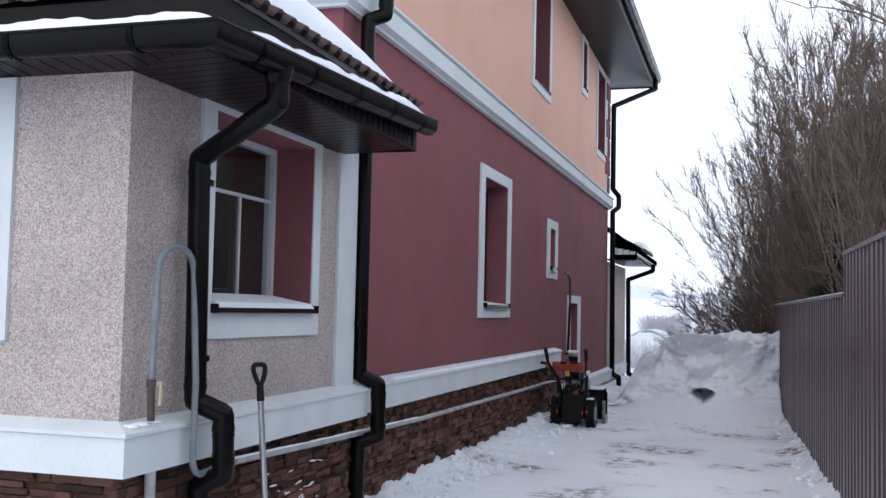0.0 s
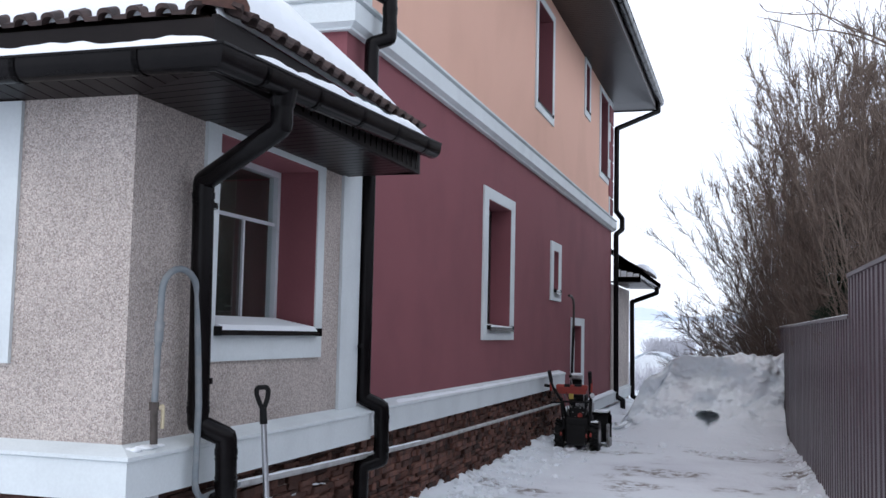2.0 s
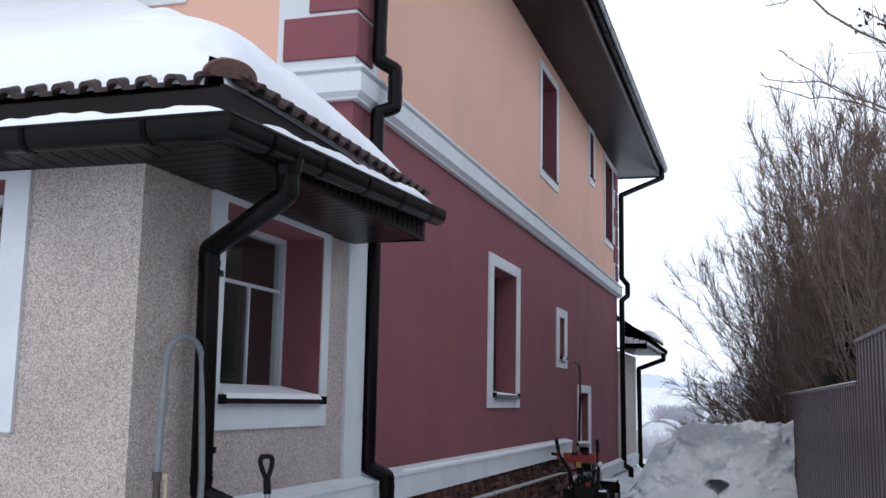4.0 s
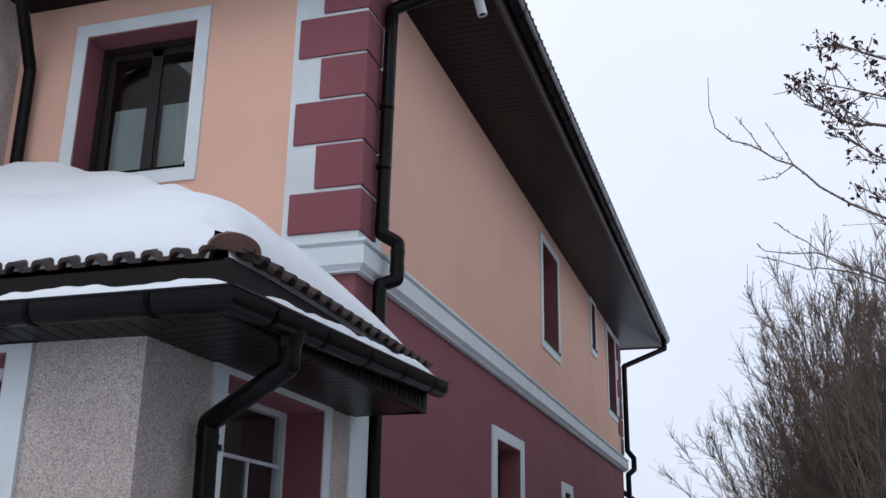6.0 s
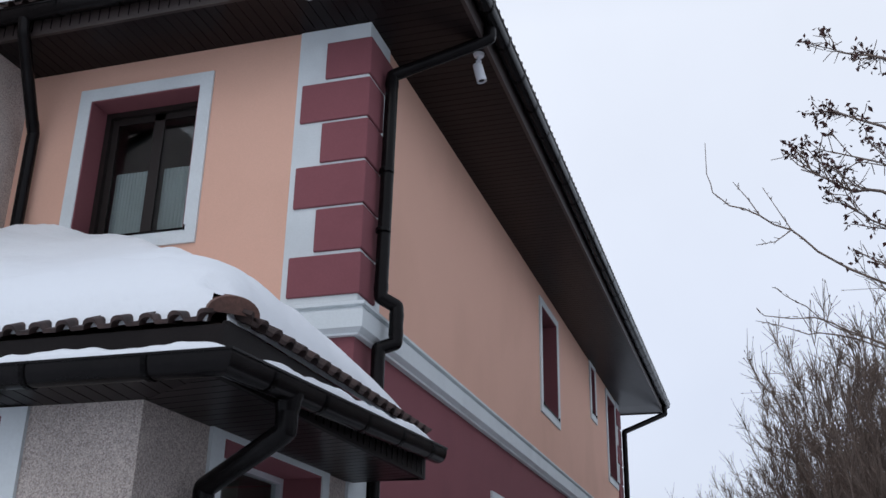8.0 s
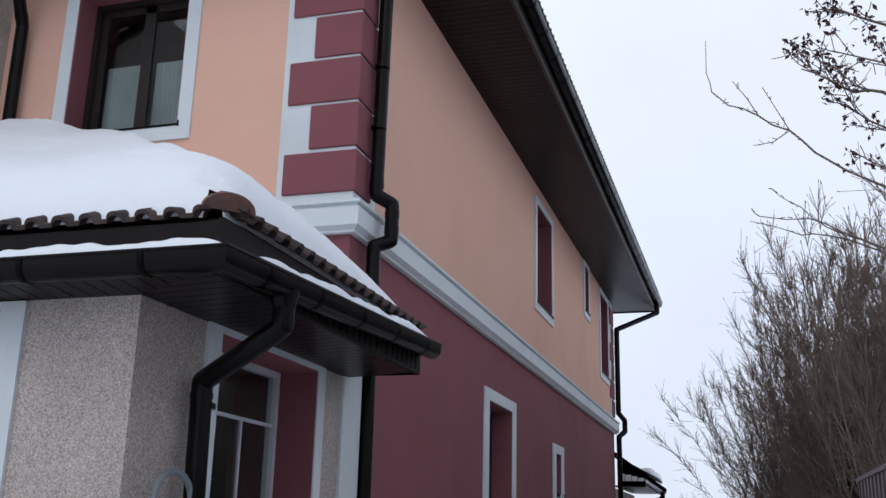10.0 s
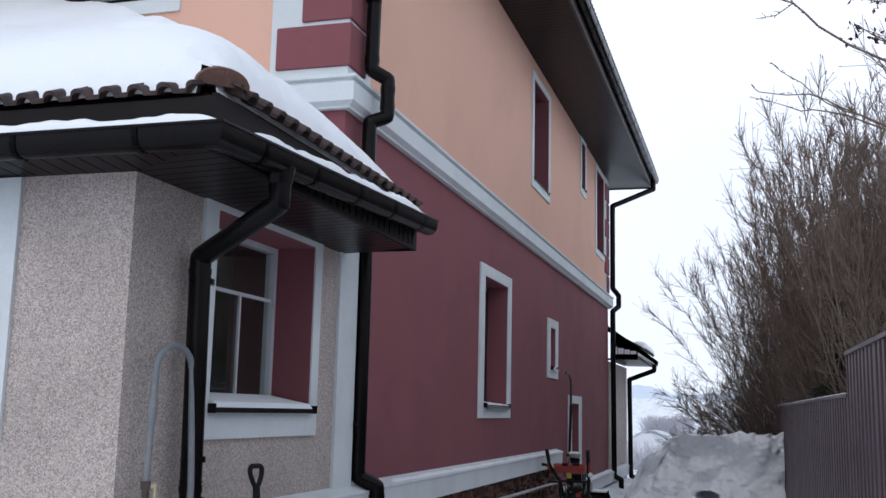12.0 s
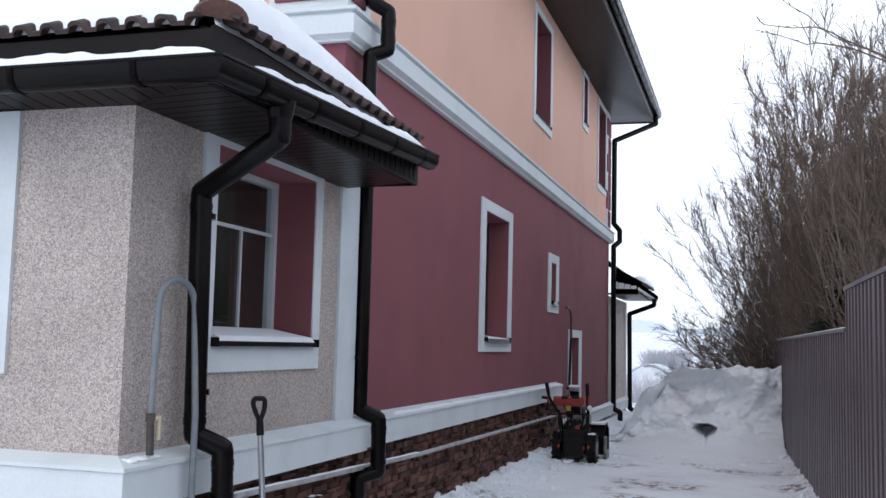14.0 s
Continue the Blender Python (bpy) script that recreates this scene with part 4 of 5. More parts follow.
def snow_bank():
    def top(x):
        z = 0.15 + 0.80 * smooth(-2.15, -1.55, x) + 0.35 * smooth(-1.60, -1.05, x) + 0.04 * smooth(-0.8, 0.3, x)
        return z + 0.05 * nz(x, 0, 3, 3.0) + 0.02 * nz(x, 0, 5, 9.0)
    nu, nv = 130, 130
    vs, fs = [], []
    for i in range(nu + 1):
        x = -2.75 + 3.27 * i / nu
        h = top(x)
        for j in range(nv + 1):
            s = j / nv
            if s < 0.35:
                w = s / 0.35
                y, z = 15.1 + 1.9 * w, 0.24 * h * w ** 1.5 - 0.03 * (1 - w)
            elif s < 0.75:
                w = (s - 0.35) / 0.4
                y, z = 17.0 + 0.10 * w + 0.16 * math.sin(w * 3.1), h * (0.24 + 0.76 * w)
            else:
                w = (s - 0.75) / 0.25
                y, z = 17.10 + 2.6 * w, h * (1 - w * w) - 0.1 * w
            q = smooth(0.12, 0.45, s)
            lump = 0.26 * nz(x, y, z * 1.4, 1.7) + 0.13 * abs(nz(x, y, z, 2.6)) + 0.075 * nz(x, y, z, 6.0) + 0.04 * nz(x, y, z, 17.0)
            cells = noise.voronoi(Vector((x * 1.3 + 3 + 0.5 * nz(x, y, z, 3.0), y * 0.6, z * 1.5 + 0.4 * nz(z, x, y, 3.0))))[0]
            y += lump * q * 1.25 - 0.12 * q * smooth(0.0, 0.22, cells[1] - cells[0])
            z += (0.05 * nz(x, y, 8, 2.5) + 0.02 * nz(x, y, 2, 9.0)) * (0.3 + 0.7 * q) * min(1, h * 2)
            e = ((x + 0.67 + 0.04 * nz(x, 0, z, 6.0)) / (0.165 if z > 0.33 else max(0.03, 0.165 - (0.33 - z) * 0.95))) ** 2 + ((z - 0.34) / (0.21 if z < 0.34 else 0.07)) ** 2
            if s < 0.75 and e < 1.3:
                y += 0.9 * smooth(1.3, 0.8, e)
            vs.append((min(x, fence_x(y) - 0.012), y, max(z, -0.12)))
    k = nv + 1
    for i in range(nu):
        for j in range(nv):
            a = i * k + j
            fs.append((a, a + k, a + k + 1, a + 1))
    return tagged(raw_mesh("snow_bank", vs, fs, PILE, smooth=True), "ploughed snow heap with a dark hole, closing the drive", "snow pile")


snow_bank()

# ---- fence ----
fence = empty("fence", (fence_x(10), 10, 0), "dark brown corrugated steel fence along the snowy drive", "fence")


def fence_panel(ya, yb, zt, z0=-0.05):
    pitch, dep = 0.19, 0.034
    pr = [(0.0, 0), (0.46, 0), (0.54, 1), (0.86, 1)]
    pts, y = [], ya
    while y < yb - 1e-6:
        for f, dd in pr:
            if y + f * pitch <= yb:
                pts.append((y + f * pitch, dd * dep))
        y += pitch
    pts.append((yb, 0))
    vs, fs = [], []
    for back in (0, 1):
        for zz in (z0, zt):
            vs += [(fence_x(q) + o + 0.003 * back, q, zz) for q, o in pts]
    n = len(pts)
    for i in range(n - 1):
        fs += [(i, i + 1, n + i + 1, n + i), (2 * n + i, 3 * n + i, 3 * n + i + 1, 2 * n + i + 1), (n + i, n + i + 1, 3 * n + i + 1, 3 * n + i)]
    return raw_mesh("fence_panel", vs, fs, FENCE, fence)


# the first seven panels are unseen, added to shade the bay side wall
SPLITS = [-6.6 + 1.555 * i for i in range(11)]
for a, b in zip(SPLITS, SPLITS[1:]):
    fence_panel(a, b, E + 0.535)
FAR = [8.95 + 1.19 * i for i in range(10)]
for a, b in zip(FAR, FAR[1:]):
    fence_panel(a, b, E + 0.195)
LOWF = [FAR[-1] + 0.05 + 1.2 * i for i in range(7)]
for a, b in zip(LOWF, LOWF[1:]):
    fence_panel(a, b, E - 0.13, -0.6)
for a, b, zt in ((-6.6, 8.95, E + 0.535), (8.95, FAR[-1], E + 0.195), (LOWF[0], LOWF[-1], E - 0.13)):
    bm = bmesh.new()
    sweep(bm, [((fence_x(a), a, zt), (-1, 0)), ((fence_x(b), b, zt), (-1, 0))], [(-0.035, -0.02), (-0.035, 0.012), (0.012, 0.012), (0.012, -0.02)])
    part("cap_rail", bm, FENCE, fence)
    if a > 5:
        snow_ridge("fence_snow", (fence_x(a) + 0.01, a, zt + 0.012), (fence_x(b) + 0.01, b, zt + 0.012), 0.04, 0.010, "thin line of snow on the fence cap", 3, 0.02)
part("fence_post", B(fence_x(8.95) + 0.03, fence_x(8.95) + 0.09, 8.9, 8.96, -0.1, E + 0.5), FENCE, fence)
part("fence_post", B(fence_x(FAR[-1]) + 0.03, fence_x(FAR[-1]) + 0.09, FAR[-1] - 0.06, FAR[-1], -0.1, E + 0.19), FENCE, fence)


# ---- shrubs and trees ----
def prisms(name, segs, mat, parent=None, sides=3):
    """Many thin tapered sticks in one mesh; segs are rows of x0 y0 z0 x1 y1 z1 r0 r1."""
    s = np.asarray(segs, dtype=np.float64)
    p, q, r0, r1 = s[:, 0:3], s[:, 3:6], s[:, 6:7], s[:, 7:8]
    t = q - p
    t /= np.linalg.norm(t, axis=1, keepdims=True) + 1e-9
    ref = np.where(np.abs(t[:, 2:3]) > 0.8, np.array([[1.0, 0.1, 0]]), np.array([[0.05, 0, 1.0]]))
    u = np.cross(t, ref)
    u /= np.linalg.norm(u, axis=1, keepdims=True)
    v = np.cross(t, u)
    n = len(s)
    co = np.empty((n, 2 * sides, 3))
    for k in range(sides):
        w = 2 * math.pi * k / sides
        o = u * math.cos(w) + v * math.sin(w)
        co[:, k], co[:, sides + k] = p + o * r0, q + o * r1
    quads = np.array([(k, (k + 1) % sides, sides + (k + 1) % sides, sides + k) for k in range(sides)])
    loops = (np.arange(n)[:, None, None] * (2 * sides) + quads[None]).reshape(-1)
    me = bpy.data.meshes.new(name)
    me.vertices.add(n * 2 * sides)
    me.vertices.foreach_set("co", co.reshape(-1))
    me.loops.add(len(loops))
    me.loops.foreach_set("vertex_index", loops)
    me.polygons.add(n * sides)
    me.polygons.foreach_set("loop_start", np.arange(n * sides) * 4)
    me.update(calc_edges=True)
    me.materials.append(mat)
    ob = new(name, me)
    if parent is not None:
        link(ob, parent)
    return ob


def grow(rng, p, d, length, n, r0, r1, out, wander=0.12, up=0.04):
    """One wandering shoot; returns its points."""
    pts = [np.array(p, float)]
    d = np.array(d, float) / np.linalg.norm(d)
    for i in range(n):
        d = d + rng.normal(0, wander, 3) + np.array([0, 0, up])
        d /= np.linalg.norm(d)
        q = pts[-1] + d * length / n
        a, b = r0 + (r1 - r0) * i / n, r0 + (r1 - r0) * (i + 1) / n
        out.append((*pts[-1], *q, a, b))
        pts.append(q)
    return pts


def shrub(seed, height, stems, lean, loc, label, arch=0.0, toward=None, snow=False):
    """A bare bush: straight stems fanning from one foot, branches at narrow angles, fine twigs with buds."""
    rng = np.random.default_rng(seed)
    sh = empty("shrub", loc, label, "shrub", "bare shrubs behind the fence")
    big, small, white = [], [], []
    for s in range(stems):
        a = rng.uniform(0, 2 * math.pi) if toward is None else math.radians(toward) + rng.normal(0, 0.9)
        ln = lean * math.sqrt(rng.random())
        base = np.array([math.cos(a) * 0.35 * rng.random(), math.sin(a) * 0.35 * rng.random(), -0.05])
        h = height * (rng.uniform(0.82, 1.0) if s % 3 else rng.uniform(0.5, 0.8))
        n = 12
        pts = grow(rng, base, (math.cos(a) * ln, math.sin(a) * ln, 1), h, n, 0.0115, 0.0026, big, 0.022 + 0.06 * arch, 0.016 - 0.12 * arch)
        for i in range(2, n):
            for _ in range(2 if i % 2 or arch else 1):
                t = pts[i + 1] - pts[i]
                t /= np.linalg.norm(t)
                o = rng.normal(0, 1, 3)
                o -= t * o.dot(t)
                o /= np.linalg.norm(o)
                q = pts[i] + (pts[i + 1] - pts[i]) * rng.random()
                br = grow(rng, q, t + o * (rng.uniform(0.22, 0.6) + 0.35 * arch), rng.uniform(0.4, 1.05) * (1.12 - i / 15), 4, 0.0062, 0.0030, small, 0.07 + 0.14 * arch, 0.055 - 0.07 * arch)
                if snow and rng.random() < 0.6 * arch:
                    for m in range(3):
                        white.append((*(br[m] + (0, 0, 0.008)), *(br[m + 1] + (0, 0, 0.008)), 0.009, 0.007))
                for k in range(9):
                    m = rng.integers(1, 5)
                    st = br[m] - br[m - 1]
                    st /= np.linalg.norm(st)
                    tw = grow(rng, br[m] - st * 0.1 * rng.random(), st + rng.normal(0, 0.40, 3), rng.uniform(0.10, 0.36), 1, 0.0038, 0.0026, small, 0.13, 0.10 - 0.09 * arch)
                    if rng.random() < 0.3:
                        e = tw[-1] - tw[-2]
                        e *= 0.026 / (np.linalg.norm(e) + 1e-6)
                        small.append((*tw[-1], *(tw[-1] + e), 0.0068, 0.003))
        if snow:
            for m in range(4, n):
                if rng.random() < arch:
                    white.append((*(pts[m] + (0, 0, 0.010)), *(pts[m + 1] + (0, 0, 0.010)), 0.013, 0.011))
    for nm, sg, mt in (("trunk", big, BARK), ("crown", small, BARK), ("branch_snow", white, SNOW)):
        if sg:
            ob = prisms(nm, sg, mt)
            ob.parent = sh
            if nm != "trunk":
                ob["kind"] = "stuff"
    return sh


def leaf_mesh(rng, at, size):
    vs, fs = [], []
    for c in at:
        for _ in range(2):
            a, b = rng.normal(0, 1, 3), rng.normal(0, 1, 3)
            a /= np.linalg.norm(a)
            b -= a * b.dot(a)
            b /= np.linalg.norm(b)
            n = np.cross(a, b)
            s = size * rng.uniform(0.5, 1.1)
            k = len(vs)
            o = c + rng.normal(0, size * 0.5, 3)
            vs += [o, o + a * s + b * s * 0.45, o + a * s * 2.0, o + a * s - b * s * 0.45 + n * s * 0.5]
            fs += [(k, k + 1, k + 2), (k, k + 2, k + 3)]
    return tagged(raw_mesh("withered_leaves", vs, fs, LEAF), kind="stuff")


L1 = "bare brown shrub of dense upright twigs behind the fence"
L2 = "bare arching shrub with snow along its branches"
kinds = [shrub(20 + k, 5.7 + 0.15 * k, 27, 0.30, (fence_x(12.4 + 2.2 * k) + 1.0, 12.4 + 2.2 * k, 0), L1) for k in range(4)]
# three loose rows along the fence
rng = np.random.default_rng(11)
for row, (off, y0, step, count) in enumerate(((0.85, 11.3, 1.35, 8), (2.1, 11.2, 2.4, 5), (3.2, 11.8, 3.0, 2))):
    for k in range(count):
        y = y0 + step * (k + rng.uniform(-0.25, 0.25))
        x = fence_x(y) + off + rng.uniform(-0.25, 0.25)
        size = 0.94 + 0.07 * row + 0.03 * smooth(14, 20, y) + rng.uniform(-0.05, 0.05)
        copy_thing(kinds[(k + row) % 4], Matrix.Translation((x, y, 0)) @ pose(0, 0, 0, 0, 0, rng.uniform(0, 360)) @ Matrix.Scale(size, 4))
# unseen shrubs out of view, added to block sky light from the bay side
for k in range(5):
    copy_thing(kinds[k % 4], Matrix.Translation((2.3 + 0.9 * rng.random(), -4.5 + 3.0 * k, 0)) @ pose(0, 0, 0, 0, 0, rng.uniform(0, 360)))
# past the fence's end the bushes lean out over the drive
spread_out = [shrub(40 + k, 5.6, 20, 0.48, (0.95 + 0.2 * k, 21.2 + 1.5 * k, -0.2), L2, 0.24, None, True) for k in range(2)]
for k, (x, y, size) in enumerate(((0.95, 20.2, 0.95), (1.2, 22.4, 1.0), (1.05, 23.8, 0.92), (1.35, 20.9, 1.0), (0.95, 22.0, 0.82))):
    copy_thing(spread_out[k % 2], Matrix.Translation((x, y, -0.2)) @ pose(0, 0, 0, 0, 0, rng.uniform(0, 360)) @ Matrix.Scale(size, 4))
bent = [shrub(60 + k, 3.0 + 0.4 * k, 16, 0.7, (1.0 + 0.2 * k, 21.4 + k, -0.2), L2, 0.6, None, True) for k in range(2)]
for k, (x, y) in enumerate(((0.75, 23.0), (0.9, 22.2), (0.7, 24.4), (0.8, 20.8), (0.65, 21.6), (0.35, 22.6), (0.4, 23.8))):
    copy_thing(bent[k % 2], Matrix.Translation((x, y, -0.3)) @ pose(0, 0, 0, 0, 0, 25 * k - 40))


def leafy_tree():
    """A tree beyond the fence whose limbs reach over it, with curled dry leaves at the tips."""
    rng = np.random.default_rng(5)
    loc = (2.7, 9.6, 0)
    tr = empty("tree", loc, "bare tree with withered brown leaves at its twig tips", "tree")
    trunk, limbs, twigs, at = [], [], [], []
    tp = grow(rng, (0, 0, -0.1), (0.02, 0, 1), 8.4, 14, 0.075, 0.02, trunk, 0.04, 0.05)

    def limb(path, r0, r1):
        """A crooked limb through a few places, from the trunk outward."""
        base = tp[max(3, min(13, int((path[0][2] - 0.35) / 8.4 * 14)))]
        pts = [base] + [np.array(p) - np.array(loc) for p in path]
        n = len(pts) - 1
        for k in range(n):
            a, b = r0 + (r1 - r0) * k / n, r0 + (r1 - r0) * (k + 1) / n
            m = (pts[k] + pts[k + 1]) / 2 + rng.normal(0, 0.012, 3)
            limbs.append((*pts[k], *m, a, (a + b) / 2))
            limbs.append((*m, *pts[k + 1], (a + b) / 2, b))
        return pts[1:]

    def spurs(pts, n, r):
        """Short buds and spurs along a shoot."""
        for k in range(len(pts) - 1):
            for _ in range(n):
                p = pts[k] + (pts[k + 1] - pts[k]) * rng.random()
                d = (pts[k + 1] - pts[k]) / np.linalg.norm(pts[k + 1] - pts[k]) + rng.normal(0, 0.6, 3)
                grow(rng, p, d, rng.uniform(0.025, 0.06), 1, r, r * 0.8, twigs, 0.05, 0.1)

    def leafy(pts, n, up, reach):
        """Forked twigs that carry curled leaves at their ends."""
        for k in range(len(pts) - 1):
            for _ in range(n):
                p = pts[k] + (pts[k + 1] - pts[k]) * rng.random()
                d = (pts[k + 1] - pts[k]) / np.linalg.norm(pts[k + 1] - pts[k]) + rng.normal(0, 0.3, 3) + np.array([0, 0, up])
                tw = grow(rng, p, d, rng.uniform(0.45, 1.0) * reach, 5, 0.0062, 0.0042, twigs, 0.10, 0.03)
                at.extend([tw[-1], tw[-1], tw[-2]])
                for q in range(1, 5):
                    sb = grow(rng, tw[q], (tw[q] - tw[q - 1]) * 6 + rng.normal(0, 0.55, 3), rng.uniform(0.06, 0.2), 2, 0.0045, 0.0038, twigs, 0.1, 0.05)
                    if rng.random() < 0.4:
                        at.extend([sb[-1], sb[-1]])

    # the long bare shoot that curls upward at its tip, with its three side shoots
    y = 9.0
    sh = limb([(1.15, y, 4.64), (0.65, y, 4.98), (0.45, y, 5.21), (0.19, y, 5.38), (-0.07, y, 5.51), (-0.21, y, 5.66), (-0.25, y, 5.86), (-0.24, y, 6.19)], 0.013, 0.003)
    spurs(sh[:-2], 4, 0.004)
    for a, way in ((sh[2], ((-0.09, 0, 0.19), (-0.21, 0.05, 0.47))), (sh[3], ((-0.09, 0, 0.18), (-0.21, -0.04, 0.35))), (sh[2], ((-0.15, 0, -0.10), (-0.32, 0.04, -0.10)))):
        b, c = a + np.array(way[0]), a + np.array(way[1])
        twigs.append((*a, *b, 0.006, 0.0045))
        twigs.append((*b, *c, 0.0045, 0.003))
        spurs([a, b, c], 4, 0.0035)
    # lower bare shoots
    for path in ([(1.08, y, 4.09), (0.84, y, 4.20), (0.59, y, 4.37), (0.40, y, 4.54), (0.25, y, 4.68)], [(0.80, y, 4.24), (0.56, y, 4.37), (0.14, y, 4.42), (0.08, y, 4.49)], [(0.86, y, 4.16), (0.58, y, 4.23), (0.38, y, 4.27), (0.06, y, 4.38)]):
        spurs(limb(path, 0.009, 0.003), 3, 0.004)
    # leafy limbs above
    leafy(limb([(1.25, y, 5.50), (1.02, y, 5.52), (0.80, y, 5.68), (0.59, y, 5.80)], 0.018, 0.006), 4, 0.75, 0.5)
    leafy(limb([(1.33, y, 6.15), (1.08, y, 6.28), (0.78, y, 6.38)], 0.018, 0.006), 3, 0.15, 0.4)
    leafy(limb([(1.55, y, 5.62), (1.28, y, 5.78), (0.86, y, 5.95)], 0.016, 0.006), 3, 0.1, 0.45)
    leafy(limb([(1.62, y, 6.78), (1.42, y, 6.86), (1.20, y, 6.93), (0.98, y, 7.04)], 0.018, 0.006), 3, 0.25, 0.35)
    leafy(limb([(1.6, y, 4.80), (1.35, y, 5.05), (1.10, y, 5.25), (0.95, y, 5.40)], 0.016, 0.006), 3, 0.3, 0.4)
    leafy(limb([(1.7, y, 4.55), (1.45, y, 4.70), (1.20, y, 4.80)], 0.016, 0.006), 3, 0.4, 0.4)
    for k in range(6):
        a = rng.uniform(-1.2, 1.2)
        z = 4.6 + 0.5 * k
        leafy(limb([(2.7 + 0.6 * math.cos(a), 9.6 + 0.6 * math.sin(a), z + 0.2), (2.7 + 1.2 * math.cos(a), 9.6 + 1.2 * math.sin(a), z + 0.5)], 0.02, 0.007), 3, 0.3, 0.5)
    for nm, sg, sides in (("trunk", trunk, 8), ("branchwork", limbs, 5), ("crown", twigs, 4)):
        ob = prisms(nm, sg, BARK, None, sides)
        ob.parent = tr
        if nm != "trunk":
            ob["kind"] = "stuff"
    leaf_mesh(rng, at, 0.037).parent = tr
    return tr


leafy_tree()


def spruce(loc, height, seed):
    rng = np.random.default_rng(seed)
    tr = empty("spruce", loc, "small dark green spruce with snow on its boughs", "tree")
    trunk, needles, white = [], [], []
    tp = grow(rng, (0, 0, 0), (0, 0, 1), height, 8, 0.035, 0.008, trunk, 0.02, 0.1)
    for k in range(70):
        w = rng.uniform(0.62, 1.0)
        p = np.array([0, 0, height * w])
        a = rng.uniform(0, 2 * math.pi)
        ln = 0.85 * (1.08 - w)
        bp = grow(rng, p, (math.cos(a), math.sin(a), -0.05), ln, 5, 0.008, 0.003, trunk, 0.08, -0.03)
        for i in range(5):
            for _ in range(22):
                f = rng.random()
                q = bp[i] * (1 - f) + bp[i + 1] * f
                e = q + rng.normal(0, 0.05, 3) + (bp[i + 1] - bp[i]) * 0.2
                needles.append((*q, *e, 0.005, 0.001))
        if rng.random() < 0.3:
            for i in range(1, 5):
                white.append((*(bp[i] + (0, 0, 0.016)), *(bp[i + 1 if i < 5 else i] + (0, 0, 0.016)), 0.018, 0.012))
    for nm, sg, mt in (("trunk", trunk, BARK), ("needles", needles, NEEDLE), ("bough_snow", white, SNOW)):
        ob = prisms(nm, sg, mt, None, 4)
        ob.parent = tr
        ob["kind"] = "stuff"
    return tr


spruce((1.04, 12.5, 0.0), 3.05, 3)
spruce((1.45, 13.4, 0.0), 3.0, 4)

# ---- far things ----
def far_brush(name, x0, x1, y, h, n, mat, label, seed):
    rng = np.random.default_rng(seed)
    segs = []
    for _ in range(n):
        x, yy = rng.uniform(x0, x1), y + rng.uniform(-3, 3)
        z = ground_z(x, yy)
        for _ in range(5):
            grow(rng, (x, yy, z), (rng.normal(0, 0.35), rng.normal(0, 0.3), 1), h * rng.uniform(0.5, 1.0), 4, 0.022 * h, 0.008 * h, segs, 0.15, 0.05)
    return tagged(prisms(name, segs, mat), label, "bushes", kind="stuff")


far_brush("far_bushes", -10.6, -6.0, 112, 2.4, 240, HAZED_BRUSH, "far bushes in the snowy field, haze painted in as grey", 1)
far_brush("far_bushes", -3.9, -2.4, 33, 1.0, 50, HAZED_BRUSH, "low bare brush behind the house corner", 2)
far_brush("far_bushes", -9.0, 12, 75, 0.9, 160, HAZED_BRUSH, "far bushes in the snowy field, haze painted in as grey", 3)


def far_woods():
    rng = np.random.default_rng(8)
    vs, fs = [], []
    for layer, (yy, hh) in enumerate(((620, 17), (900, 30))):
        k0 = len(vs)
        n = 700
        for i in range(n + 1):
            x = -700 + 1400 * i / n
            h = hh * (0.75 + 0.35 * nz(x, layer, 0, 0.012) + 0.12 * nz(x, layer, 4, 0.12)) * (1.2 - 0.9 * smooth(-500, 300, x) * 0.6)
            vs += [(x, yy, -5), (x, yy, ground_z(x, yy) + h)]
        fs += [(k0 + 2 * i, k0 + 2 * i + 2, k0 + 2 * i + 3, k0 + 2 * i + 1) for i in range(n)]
    return tagged(raw_mesh("backdrop", vs, fs, HAZED_WOODS), "woods on the far hills, haze painted in as pale blue", "woods", kind="structure")


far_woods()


def greenhouse():
    g = empty("greenhouse", (-5.35, 60, -1.3), "snow-covered arched greenhouse in the lower field", "greenhouse")
    bm = bmesh.new()
    n, L = 14, 4.0
    rows = []
    for s in (0, 1):
        rows.append([bm.verts.new((-5.35 + 1.6 * math.cos(math.pi * i / n) * 1.0, 58 + L * s, -1.2 + 1.75 * math.sin(math.pi * i / n))) for i in range(n + 1)])
    for i in range(n):
        bm.faces.new((rows[0][i], rows[0][i + 1], rows[1][i + 1], rows[1][i]))
    bm.faces.new(rows[0])
    bm.faces.new(rows[1])
    part("cover", bm, FILM, g, smooth=True)
    bm = bmesh.new()
    rows = [[bm.verts.new((-5.35 + 1.68 * math.cos(math.pi * (0.18 + 0.64 * i / n)), 57.9 + 4.2 * s, -1.2 + 1.9 * math.sin(math.pi * (0.18 + 0.64 * i / n)))) for i in range(n + 1)] for s in (0, 1)]
    for i in range(n):
        bm.faces.new((rows[0][i], rows[0][i + 1], rows[1][i + 1], rows[1][i]))
    bmesh.ops.solidify(bm, geom=bm.faces[:], thickness=0.15)
    part("roof_snow", bm, SNOW, g)


greenhouse()


